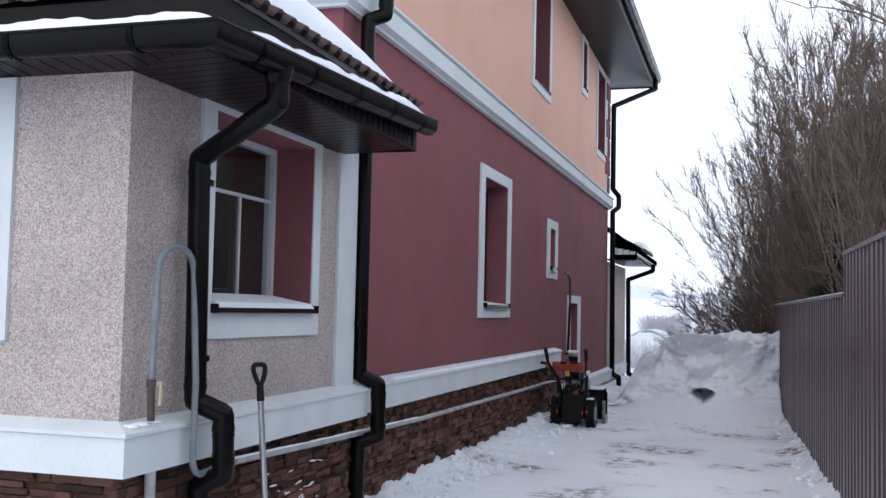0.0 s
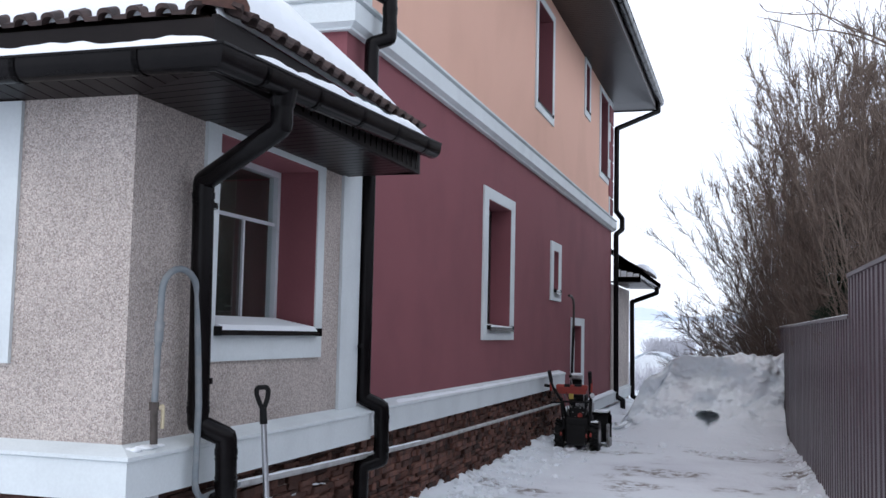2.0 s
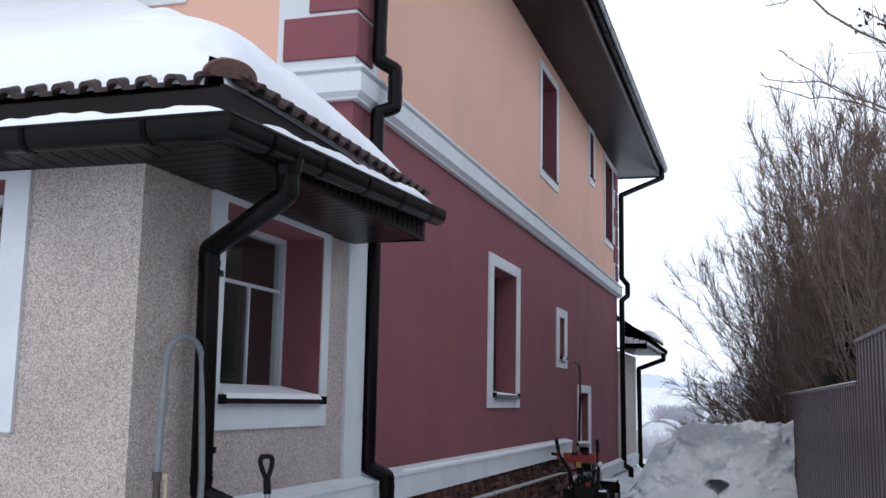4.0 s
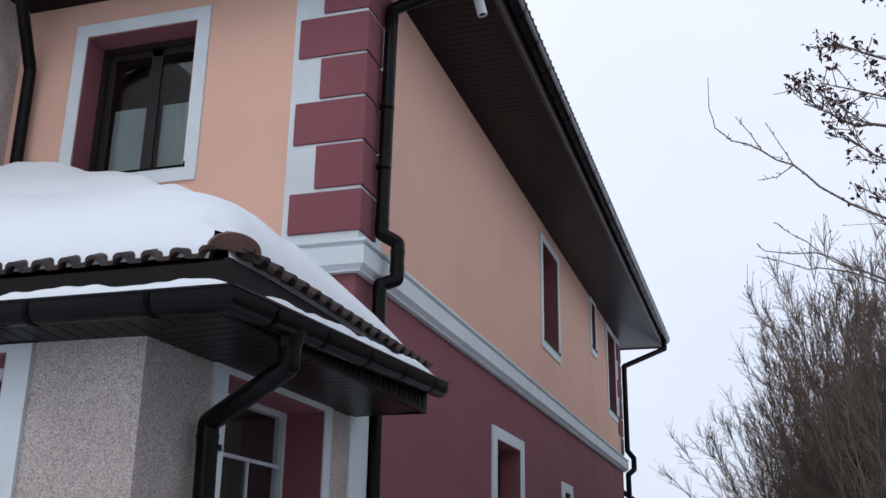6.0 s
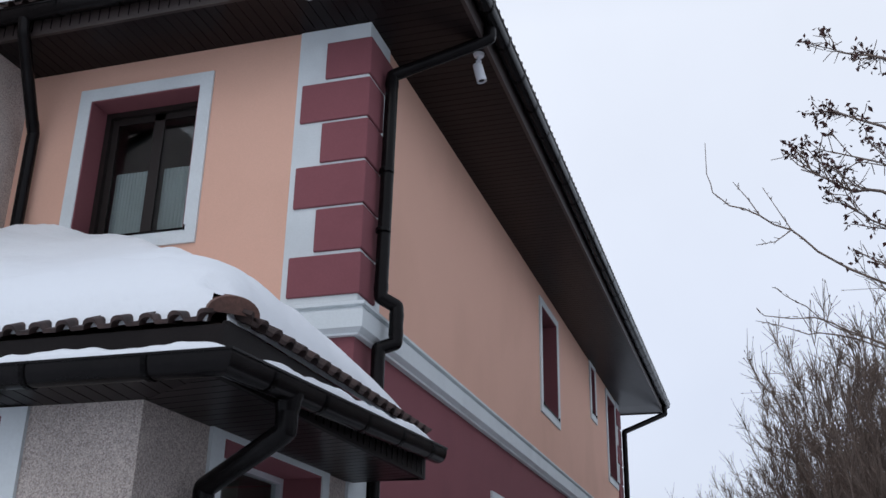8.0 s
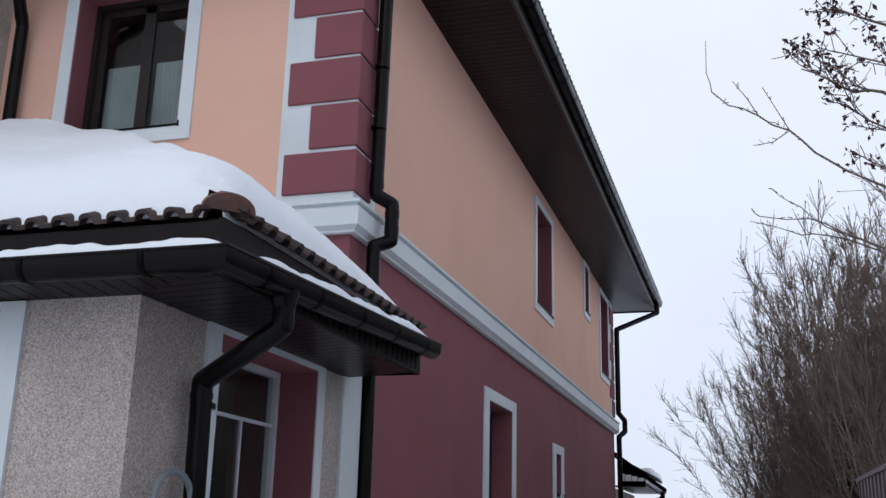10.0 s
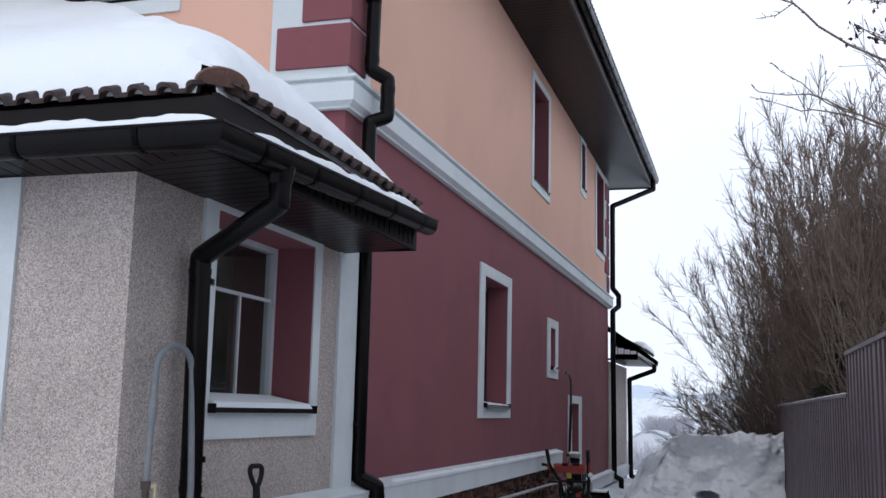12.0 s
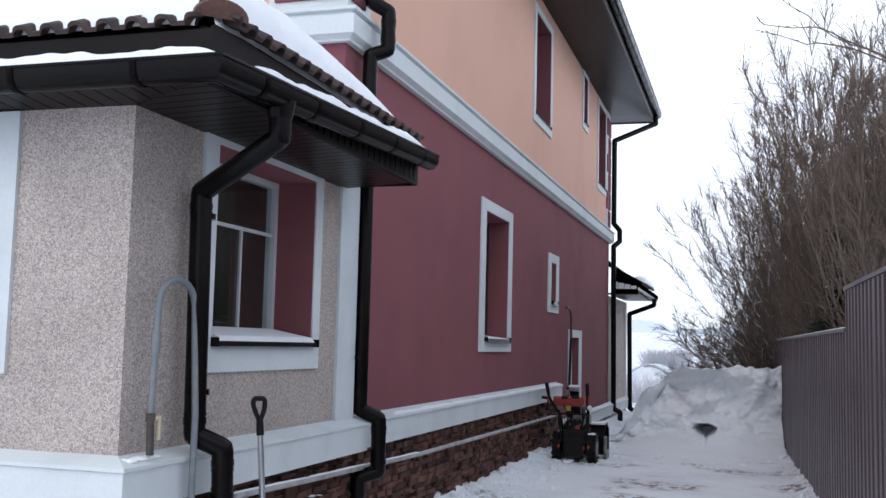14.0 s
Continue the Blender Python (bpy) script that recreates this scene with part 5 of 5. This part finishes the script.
# ---- small things by the house ----
def shovel():
    s = empty("snow_shovel", (-2.5, 5.05, 0), "snow shovel with aluminium shaft and black D-grip leaning on the ledge", "shovel")
    a, b = Vector((-2.47, 5.075, 0.12)), Vector((-2.515, 5.005, E - 0.485))
    part("shaft", tube(bmesh.new(), [a, b], 0.0165, 14), ALU, s, smooth=True)
    t = (b - a).normalized()
    part("socket", tube(bmesh.new(), [b - t * 0.03, b + t * 0.055], 0.021, 14, 0.019), RUBBER, s, smooth=True)
    u = Vector((0.35, 0.93, 0)).normalized()
    o = b + t * 0.05
    pts = [o + t * q * 0.98 + u * w * 1.02 for q, w in ((0, 0.004), (0.03, 0.022), (0.075, 0.040), (0.105, 0.041), (0.118, 0.03), (0.118, -0.03), (0.105, -0.041), (0.075, -0.040), (0.03, -0.022), (0, -0.004))]
    part("grip", tube(bmesh.new(), smooth_path(pts, 0.015, 2), 0.0135, 10), RUBBER, s, smooth=True)
    bm = bmesh.new()
    n = 8
    rows = [[bm.verts.new((-2.47 + 0.02 + 0.06 * (1 - (2 * i / n - 1) ** 2) * 0.5 + 0.02 * k, 5.1 + 0.22 * (2 * i / n - 1), 0.32 - 0.34 * k)) for i in range(n + 1)] for k in (0, 1)]
    for i in range(n):
        bm.faces.new((rows[0][i], rows[0][i + 1], rows[1][i + 1], rows[1][i]))
    bmesh.ops.solidify(bm, geom=bm.faces[:], thickness=0.006)
    part("blade", bm, RUBBER, s)


shovel()


def standpipe():
    s = empty("standpipe", (-2.74, 4.3, LT), "grey plastic hoop pipe with a brass valve standing on the ledge", "pipe")
    x = -2.735
    arc = [(x + 0.01 * i / 8, 4.47 - 0.155 * math.cos(math.pi * i / 10), E + 0.165 + 0.12 * math.sin(math.pi * i / 10)) for i in range(11)]
    part("hoop", tube(bmesh.new(), [(x, 4.302, E - 0.10)] + arc + [(-2.69, 4.625, E - 0.40), (-2.675, 4.595, E - 0.72)] + [(-2.675, 4.595 + 0.09 * (1 - math.cos(w)), E - 0.78 - 0.09 * math.sin(w)) for w in (0.0, 0.5, 1.0, 1.5)] + [(-2.70, 4.85, E - 0.868), (-2.75, 5.2, E - 0.875)], 0.017, 14), GREYPIPE, s, smooth=True)
    part("leg", tube(bmesh.new(), [(x, 4.302, E - 0.09), (x, 4.292, E - 0.37)], 0.0165, 14), GREYPIPE, s, smooth=True)
    part("sleeve", tube(bmesh.new(), [(x, 4.303, E - 0.08), (x, 4.308, E + 0.02)], 0.0225, 14), GREYPIPE, s, smooth=True)
    part("sleeve", tube(bmesh.new(), [(x, 4.307, E - 0.01), (x, 4.308, E + 0.02)], 0.025, 14), GREYPIPE, s, smooth=True)
    v = part("valve", tube(bmesh.new(), [(x, 4.29, E - 0.37), (x, 4.30, E - 0.565)], 0.0185, 12), BRASS, s, "tarnished brass valve", smooth=True)
    part("valve_nut", tube(bmesh.new(), [(x, 4.29, E - 0.405), (x, 4.29, E - 0.365)], 0.024, 6), BRASS, v)
    part("lever", B(x + 0.015, x + 0.03, 4.325, 4.341, E - 0.495, E - 0.385, bevel=0.004), CREAM, v, "cream plastic lever")
    part("lever_pivot", tube(bmesh.new(), [(x, 4.29, E - 0.395), (x + 0.02, 4.338, E - 0.39)], 0.013, 8), CREAM, v)


standpipe()
wp = empty("wall_pipe", (-2.78, 10, E - 0.93), "long white plastic pipe clipped along the stone plinth", "pipe")
wpts = [(-2.75, 5.15, E - 0.876), (-2.755, 6.2, E - 0.91), (-2.765, 7.3, E - 0.94), (-2.775, 8.6, E - 0.975), (-2.78, 10.5, E - 0.995), (-2.78, 12.5, E - 1.015), (-2.78, 15.6, E - 1.04)]
part("pipe", tube(bmesh.new(), wpts, 0.020, 12), WHITEPIPE, wp, smooth=True)
for i, (a, b) in enumerate(zip(wpts[:4], wpts[1:4])):
    snow_ridge("pipe_snow", Vector(a) + Vector((0, 0, 0.017)), Vector(b) + Vector((0, 0, 0.017)), 0.034, 0.008, "thin snow lying on the plinth pipe", i, 0.05)
sp = empty("drain_stub", (-2.75, 4.36, E - 0.9), "short white plastic pipe below the ledge corner", "pipe")
part("stub", tube(bmesh.new(), [(-2.765, 4.36, E - 0.80), (-2.765, 4.36, 0.1)], 0.026, 14), WHITEPIPE, sp, smooth=True)

hk = empty("hooked_rod", (-2.79, 16.5, 0.6), "dark metal rod with a hooked top leaning on the wall", "rod")
part("rod", tube(bmesh.new(), [(-2.79, 16.42, 0.45), (-2.79, 16.62, E + 0.12)], 0.022, 10), RUBBER, hk, smooth=True)
part("hook", tube(bmesh.new(), [(-2.79, 16.62, E + 0.12), (-2.79, 16.62, E + 0.47), (-2.79, 16.55, E + 0.57), (-2.79, 16.38, E + 0.62), (-2.79, 16.15, E + 0.62)], 0.02, 10), BRASS, hk, smooth=True)


def security_camera():
    c = empty("security_camera", (-2.125, 7.66, ST), "white bullet security camera under the soffit", "security camera")
    part("base", tube(bmesh.new(), [(-2.125, 7.66, ST), (-2.125, 7.66, ST - 0.02), (-2.125, 7.66, ST - 0.03)], 0.052, 20, 0.040), PVC, c, smooth=True)
    part("arm", tube(bmesh.new(), smooth_path([(-2.125, 7.66, ST - 0.03), (-2.128, 7.665, ST - 0.075), (-2.132, 7.68, ST - 0.115)], 0.02), 0.014, 12), PVC, c, smooth=True)
    part("joint", tube(bmesh.new(), [(-2.150, 7.665, ST - 0.078), (-2.106, 7.665, ST - 0.078)], 0.018, 12), PVC, c, smooth=True)
    b = part("body", tube(bmesh.new(), [(-2.146, 7.685, ST - 0.092), (-2.145, 7.686, ST - 0.100), (-2.112, 7.705, ST - 0.245), (-2.111, 7.706, ST - 0.252)], 0.041, 20), PVC, c, smooth=True)
    part("visor", tube(bmesh.new(), [(-2.143, 7.687, ST - 0.105), (-2.108, 7.708, ST - 0.262)], 0.045, 20, 0.047, caps=False), PVC, b, smooth=True)
    part("lens", tube(bmesh.new(), [(-2.1115, 7.7055, ST - 0.250), (-2.110, 7.7065, ST - 0.256)], 0.026, 16), RUBBER, b, smooth=True)
    d = empty("dome_camera", (-3.24, 6.385, ST), "small white dome camera under the front soffit", "security camera")
    part("housing", tube(bmesh.new(), [(-3.24, 6.385, ST), (-3.24, 6.385, ST - 0.03), (-3.24, 6.385, ST - 0.05)], 0.045, 18, 0.036), PVC, d, smooth=True)
    part("lens", tube(bmesh.new(), [(-3.235, 6.37, ST - 0.05), (-3.23, 6.355, ST - 0.065)], 0.022, 14, 0.015), RUBBER, d, smooth=True)


security_camera()


def snow_blower():
    s = empty("snow_blower", (-2.33, 14.7, 0), "red and black walk-behind snow blower parked on the packed snow", "snow blower")
    yb = 14.42

    def wheel(x, sgn):
        w = part("wheel", tube(bmesh.new(), [(x - 0.055, yb + 0.22, 0.21), (x - 0.045, yb + 0.22, 0.21), (x + 0.045, yb + 0.22, 0.21), (x + 0.055, yb + 0.22, 0.21)], 0.185, 26), RUBBER, s, "black lugged tyre", smooth=True)
        bm = bmesh.new()
        for i in range(16):
            a = 2 * math.pi * i / 16
            for sd in (-1, 1):
                c = Vector((x + sd * 0.03, yb + 0.22 + 0.195 * math.cos(a + 0.1 * sd), 0.21 + 0.195 * math.sin(a + 0.1 * sd)))
                bmesh.ops.create_cube(bm, size=1.0, matrix=Matrix.Translation(c) @ Matrix.Rotation(a, 4, "X") @ pose(0, 0, 0, 0, 0, 25 * sd) @ Matrix.Diagonal((0.07, 0.028, 0.022, 1)))
        part("tread", bm, RUBBER, w)
        part("rim", tube(bmesh.new(), [(x + sgn * 0.05, yb + 0.22, 0.21), (x + sgn * 0.062, yb + 0.22, 0.21)], 0.095, 20), STEEL, w, smooth=True)
    wheel(-2.585, -1)
    wheel(-2.10, 1)
    part("gear_case", B(-2.50, -2.18, yb + 0.05, yb + 0.62, 0.14, 0.46, bevel=0.03), RUBBER, s)
    part("rear_plate", B(-2.47, -2.21, yb + 0.02, yb + 0.05, 0.10, 0.36, bevel=0.01), RUBBER, s)
    part("engine", B(-2.47, -2.20, yb + 0.18, yb + 0.55, 0.44, 0.66, bevel=0.04), RUBBER, s)
    part("engine_cover", tube(bmesh.new(), [(-2.335, yb + 0.12, 0.52), (-2.335, yb + 0.20, 0.52)], 0.105, 20, 0.12), RUBBER, s, smooth=True)
    part("recoil_starter", tube(bmesh.new(), [(-2.30, yb + 0.105, 0.48), (-2.30, yb + 0.125, 0.48)], 0.035, 14), RED, s, smooth=True)
    part("fuel_tank", B(-2.44, -2.24, yb + 0.2, yb + 0.5, 0.66, 0.75, bevel=0.03), RUBBER, s)
    part("muffler", B(-2.24, -2.15, yb + 0.2, yb + 0.42, 0.52, 0.64, bevel=0.02), STEEL, s)
    # auger housing ahead of the machine
    bm = bmesh.new()
    n = 12
    rows = [[bm.verts.new((x, yb + 1.0 - 0.28 * math.sin(math.pi * i / n), 0.06 + 0.22 - 0.22 * math.cos(math.pi * i / n))) for i in range(n + 1)] for x in (-2.62, -2.0)]
    for i in range(n):
        bm.faces.new((rows[0][i], rows[0][i + 1], rows[1][i + 1], rows[1][i]))
    bm.faces.new(rows[0])
    bm.faces.new(rows[1])
    bmesh.ops.solidify(bm, geom=bm.faces[:], thickness=0.01)
    h = part("auger_housing", bm, RUBBER, s, "black auger housing dusted with snow", smooth=True)
    side = bmesh.new()
    prof = [(0.70, 0.05), (0.70, 0.30), (0.76, 0.40), (0.86, 0.45), (1.0, 0.46), (1.15, 0.42), (1.17, 0.05)]
    f0 = side.faces.new([side.verts.new((-2.0, yb + a, b)) for a, b in prof])
    bmesh.ops.solidify(side, geom=[f0], thickness=0.02)
    part("housing_side", side, RUBBER, h)
    part("housing_brace", B(-2.02, -1.975, yb + 0.72, yb + 0.76, 0.06, 0.34, bevel=0.008), STEEL, h)
    part("housing_snow", B(-2.22, -2.01, yb + 0.80, yb + 1.05, 0.48, 0.512, bevel=0.015), SNOW, h)
    part("skid", B(-2.0, -1.975, yb + 0.7, yb + 1.0, 0.02, 0.14, bevel=0.01), STEEL, h)
    part("chute", tube(bmesh.new(), [(-2.46, yb + 0.75, 0.45), (-2.46, yb + 0.75, 0.80), (-2.44, yb + 0.70, 0.92)], 0.07, 14), RUBBER, s, smooth=True)
    cc = part("chute_cap", B(-2.52, -2.37, yb + 0.60, yb + 0.78, 0.93, 0.985, bevel=0.02), STEEL, s)
    part("chute_snow", B(-2.515, -2.375, yb + 0.605, yb + 0.775, 0.985, 1.015, bevel=0.012), SNOW, cc)
    for sgn, xl, xh in ((-1, -2.50, -2.70), (1, -2.18, -2.14)):
        hb = part("handlebar", tube(bmesh.new(), smooth_path([(xl, yb + 0.25, 0.30), (xl + 0.03 * sgn, yb + 0.10, 0.62), (xh + (0.03 if sgn < 0 else -0.01), yb - 0.02, 0.86), (xh, yb - 0.10, 1.05)], 0.06), 0.018, 12), RUBBER, s, smooth=True)
        part("grip", tube(bmesh.new(), [(xh + (0.02 if sgn < 0 else 0.0), yb - 0.04, 0.92), (xh, yb - 0.10, 1.06)], 0.026, 12), RUBBER, hb, smooth=True)
        part("lever", tube(bmesh.new(), [(xh + 0.01, yb + 0.0, 0.80), (xh + 0.015, yb - 0.045, 0.97)], 0.018, 8), RED, hb, smooth=True)
    part("side_knob", tube(bmesh.new(), [(-2.70, yb - 0.04, 0.86), (-2.77, yb - 0.07, 0.87)], 0.02, 10), RUBBER, s, smooth=True)
    part("crossbar", tube(bmesh.new(), [(-2.53, yb + 0.05, 0.66), (-2.16, yb + 0.05, 0.66)], 0.014, 10), RUBBER, s, smooth=True)
    bm = bmesh.new()
    rows = [[bm.verts.new((x, yb + y, z)) for x, y, z in ((-2.40 - w, a, h), (-2.40 + w, a, h), (-2.40 + w, b, h), (-2.40 - w, b, h))] for w, a, b, h in ((0.185, 0.03, 0.10, 0.762), (0.225, -0.03, 0.09, 0.86), (0.215, -0.02, 0.08, 0.885))]
    for p, q in zip(rows, rows[1:]):
        for i in range(4):
            bm.faces.new((p[i], p[(i + 1) % 4], q[(i + 1) % 4], q[i]))
    bm.faces.new(rows[0])
    bm.faces.new(rows[-1])
    bmesh.ops.bevel(bm, geom=bm.edges[:], offset=0.01, segments=2, affect="EDGES")
    c = part("console", bm, RED, s, "red control console")
    part("console_slot", B(-2.50, -2.42, yb - 0.036, yb + 0.01, 0.855, 0.892), RUBBER, c)
    part("console_slot", B(-2.36, -2.26, yb - 0.036, yb + 0.01, 0.865, 0.892), RUBBER, c)
    part("key_tag", B(-2.44, -2.375, yb - 0.012, yb + 0.0, 0.70, 0.77, bevel=0.004), YELLOW, s, "yellow plastic tag")
    part("lamp", tube(bmesh.new(), [(-2.12, yb + 0.02, 0.75), (-2.11, yb - 0.03, 0.76)], 0.035, 14, 0.028), PVC, s, smooth=True)
    for x, z, w, h in ((-2.43, 0.60, 0.05, 0.03), (-2.28, 0.62, 0.04, 0.04), (-2.40, 0.40, 0.06, 0.02), (-2.25, 0.36, 0.03, 0.05)):
        part("fitting", B(x - w / 2, x + w / 2, yb + 0.08, yb + 0.12, z - h / 2, z + h / 2, bevel=0.006), STEEL, s)
    part("air_filter", B(-2.46, -2.37, yb + 0.13, yb + 0.24, 0.60, 0.70, bevel=0.02), RUBBER, s)
    part("carburettor", tube(bmesh.new(), [(-2.36, yb + 0.12, 0.62), (-2.31, yb + 0.12, 0.62)], 0.028, 12), STEEL, s, smooth=True)
    part("dipstick", tube(bmesh.new(), [(-2.22, yb + 0.15, 0.50), (-2.19, yb + 0.08, 0.60)], 0.010, 8), STEEL, s, smooth=True)
    part("belt_cover", B(-2.43, -2.25, yb + 0.60, yb + 0.70, 0.36, 0.66, bevel=0.03), RUBBER, s)
    for x in (-2.545, -2.135):
        part("axle_pin", tube(bmesh.new(), [(x - 0.012, yb + 0.02, 0.24), (x + 0.012, yb + 0.02, 0.24)], 0.026, 12), RED, s, smooth=True)
        part("frame_side", tube(bmesh.new(), smooth_path([(x, yb + 0.06, 0.70), (x, yb + 0.0, 0.58), (x + (0.04 if x < -2.3 else -0.04), yb + 0.03, 0.30)], 0.05), 0.013, 10), RUBBER, s, smooth=True)
    for k in range(6):
        a = math.pi * k / 3
        part("starter_slot", B(-2.335 + 0.07 * math.cos(a) - 0.008, -2.335 + 0.07 * math.cos(a) + 0.008, yb + 0.114, yb + 0.122, 0.52 + 0.07 * math.sin(a) - 0.008, 0.52 + 0.07 * math.sin(a) + 0.008), STEEL, s)
    part("gear_lever", tube(bmesh.new(), [(-2.40, yb + 0.04, 0.88), (-2.42, yb + 0.0, 0.985)], 0.008, 8), STEEL, s, smooth=True)
    part("gear_knob", tube(bmesh.new(), [(-2.42, yb + 0.0, 0.98), (-2.425, yb - 0.005, 1.01)], 0.018, 10), RUBBER, s, smooth=True)
    part("tail_light", B(-2.225, -2.19, yb + 0.03, yb + 0.06, 0.20, 0.25, bevel=0.006), RED, s)
    part("control_rod", tube(bmesh.new(), [(-2.52, yb + 0.04, 0.80), (-2.46, yb + 0.22, 0.42)], 0.007, 8), STEEL, s, smooth=True)
    part("control_rod", tube(bmesh.new(), [(-2.24, yb + 0.04, 0.78), (-2.26, yb + 0.20, 0.40)], 0.007, 8), STEEL, s, smooth=True)
    part("side_bracket", B(-2.74, -2.56, yb + 0.25, yb + 0.27, 0.62, 0.64), RUBBER, s)
    for x0, x1 in ((-2.53, -2.53), (-2.16, -2.16)):
        part("console_strut", tube(bmesh.new(), [(x0, yb + 0.05, 0.66), (x1, yb + 0.08, 0.36)], 0.012, 10), RUBBER, s, smooth=True)
    for k in range(5):
        part("cooling_fin", B(-2.46, -2.33, yb + 0.155, yb + 0.175, 0.58 + 0.018 * k, 0.588 + 0.018 * k), STEEL, s)
    part("cable", tube(bmesh.new(), smooth_path([(-2.48, yb + 0.02, 0.78), (-2.40, yb + 0.01, 0.60), (-2.30, yb + 0.04, 0.56), (-2.22, yb + 0.10, 0.46)], 0.08), 0.006, 8), RUBBER, s, smooth=True)
    part("tyre_snow", B(-2.17, -2.05, yb + 0.10, yb + 0.30, 0.395, 0.412, bevel=0.006), SNOW, s)
    s.matrix_basis = Matrix.Translation((-2.295, 14.28, -0.02)) @ Matrix.Diagonal((1.0, 1.0, 1.05, 1.0))


snow_blower()

# ---- split-stone plinth ----
plinth = part("plinth", B(W0, XB - 0.05, YB + 0.05, YM, -0.3, LB + 0.02), MORTAR, house, "plinth of brown split stone strips")
plinth_long = part("long_plinth", B(XM - 0.2, XM - 0.03, YM + 0.001, 16.05, -0.3, LB + 0.02), MORTAR, house, "plinth of brown split stone strips")


def stone_mesh(seed):
    rng = random.Random(seed)
    bm = bmesh.new()
    bmesh.ops.create_cube(bm, size=1.0)
    bmesh.ops.bevel(bm, geom=bm.edges[:], offset=0.07, segments=1, affect="EDGES")
    for v in bm.verts:
        v.co += Vector((rng.uniform(-0.05, 0.05), rng.uniform(-0.035, 0.035), rng.uniform(-0.07, 0.07)))
    me = bpy.data.meshes.new("stone")
    bm.to_mesh(me)
    bm.free()
    me.materials.append(STONE)
    return me


stones = [stone_mesh(k) for k in range(7)]
rs = random.Random(4)
count = 0
rest_v, rest_f = [], []


def stone_run(face, a, b, at, parent, limit_pick):
    """Rows of strips on a face: 'x' runs along y at x = at, 'y' runs along x at y = at."""
    global count
    z = 0.0
    while z < LB - 0.012:
        h = min(rs.choice((0.026, 0.035, 0.045, 0.055)), LB - z)
        q = a - rs.random() * 0.15
        while q < b:
            L = rs.uniform(0.07, 0.27)
            e = min(q + L, b)
            s = max(q, a)
            if e - s > 0.03:
                dep = rs.uniform(0.045, 0.09)
                if face == "x":
                    c, sc = (at - 0.02 + dep / 2 - 0.02, (s + e) / 2, z + h / 2), (dep, e - s - 0.004, h - 0.003)
                else:
                    c, sc = ((s + e) / 2, at + 0.02 - dep / 2 + 0.02, z + h / 2), (e - s - 0.004, dep, h - 0.003)
                m = Matrix.LocRotScale(c, None, sc)
                me = stones[rs.randrange(7)]
                if limit_pick((s + e) / 2, z) and count < 300:
                    ob = new("stone", me)
                    ob.matrix_basis = m
                    ob.parent = parent
                    count += 1
                else:
                    k = len(rest_v)
                    rest_v.extend([m @ v.co for v in me.vertices])
                    rest_f.extend([tuple(k + i for i in p.vertices) for p in me.polygons])
            q = e
        z += h


stone_run("x", YB - 0.02, YM + 0.1, XB, plinth, lambda q, z: z > 0.36)
stone_run("x", YM + 0.1, 16.05, XM, plinth, lambda q, z: False)
stone_run("y", -4.6, XB + 0.01, YB, plinth, lambda q, z: z > 0.55)
tagged(raw_mesh("stonework", rest_v, rest_f, STONE, house), kind="stuff")


def plinth_snow():
    """Small lumps of blown snow caught on the stone strips."""
    rng = random.Random(21)
    bm = bmesh.new()
    for _ in range(34):
        c = Vector((XB + 0.028, rng.gauss(6.15, 0.30), rng.choice((0.30, 0.345, 0.40, 0.44, 0.50, 0.55)) + rng.gauss(0, 0.008)))
        bmesh.ops.create_icosphere(bm, subdivisions=1, radius=1.0, matrix=Matrix.Translation(c) @ pose(0, 0, 0, rng.uniform(-14, 14), 0, 0) @ Matrix.Diagonal((0.010, rng.uniform(0.012, 0.075), rng.uniform(0.003, 0.009), 1)))
    me = bpy.data.meshes.new("plinth_snow")
    bm.to_mesh(me)
    bm.free()
    me.materials.append(SNOW)
    return tagged(new("plinth_snow", me), "specks of snow caught on the stone plinth", "snow", kind="stuff")


plinth_snow()


def snow_crumbs():
    """Broken lumps of snow thrown along the wall, the pile and the fence."""
    rng = random.Random(33)
    vs, fs = [], []
    bm = bmesh.new()
    bmesh.ops.create_icosphere(bm, subdivisions=1, radius=1.0)
    base = [v.co.copy() for v in bm.verts]
    tri = [tuple(v.index for v in f.verts) for f in bm.faces]
    bm.free()
    for k in range(620):
        if k < 430:
            y = rng.uniform(7.6, 16.0)
            x = XM + 0.12 + abs(rng.gauss(0.0, 0.30))
        elif k < 520:
            y = rng.uniform(8.5, 17.0)
            x = fence_x(y) - 0.03 - abs(rng.gauss(0, 0.10))
        else:
            x, y = rng.uniform(-2.2, 0.3), rng.gauss(15.6, 0.7)
        r = 0.012 + 0.045 * rng.random() ** 2.5
        c = Vector((x, y, ground_z(x, y) + r * 0.3))
        n0 = len(vs)
        for v in base:
            vs.append(c + Vector((v.x * rng.uniform(0.8, 1.2), v.y * rng.uniform(0.8, 1.2), v.z * rng.uniform(0.55, 0.9))) * r * rng.uniform(0.75, 1.2))
        fs += [tuple(n0 + i for i in t) for t in tri]
    return tagged(raw_mesh("snow_crumbs", vs, fs, SNOW), "broken lumps of snow strewn along the wall foot", "snow", kind="stuff")


snow_crumbs()
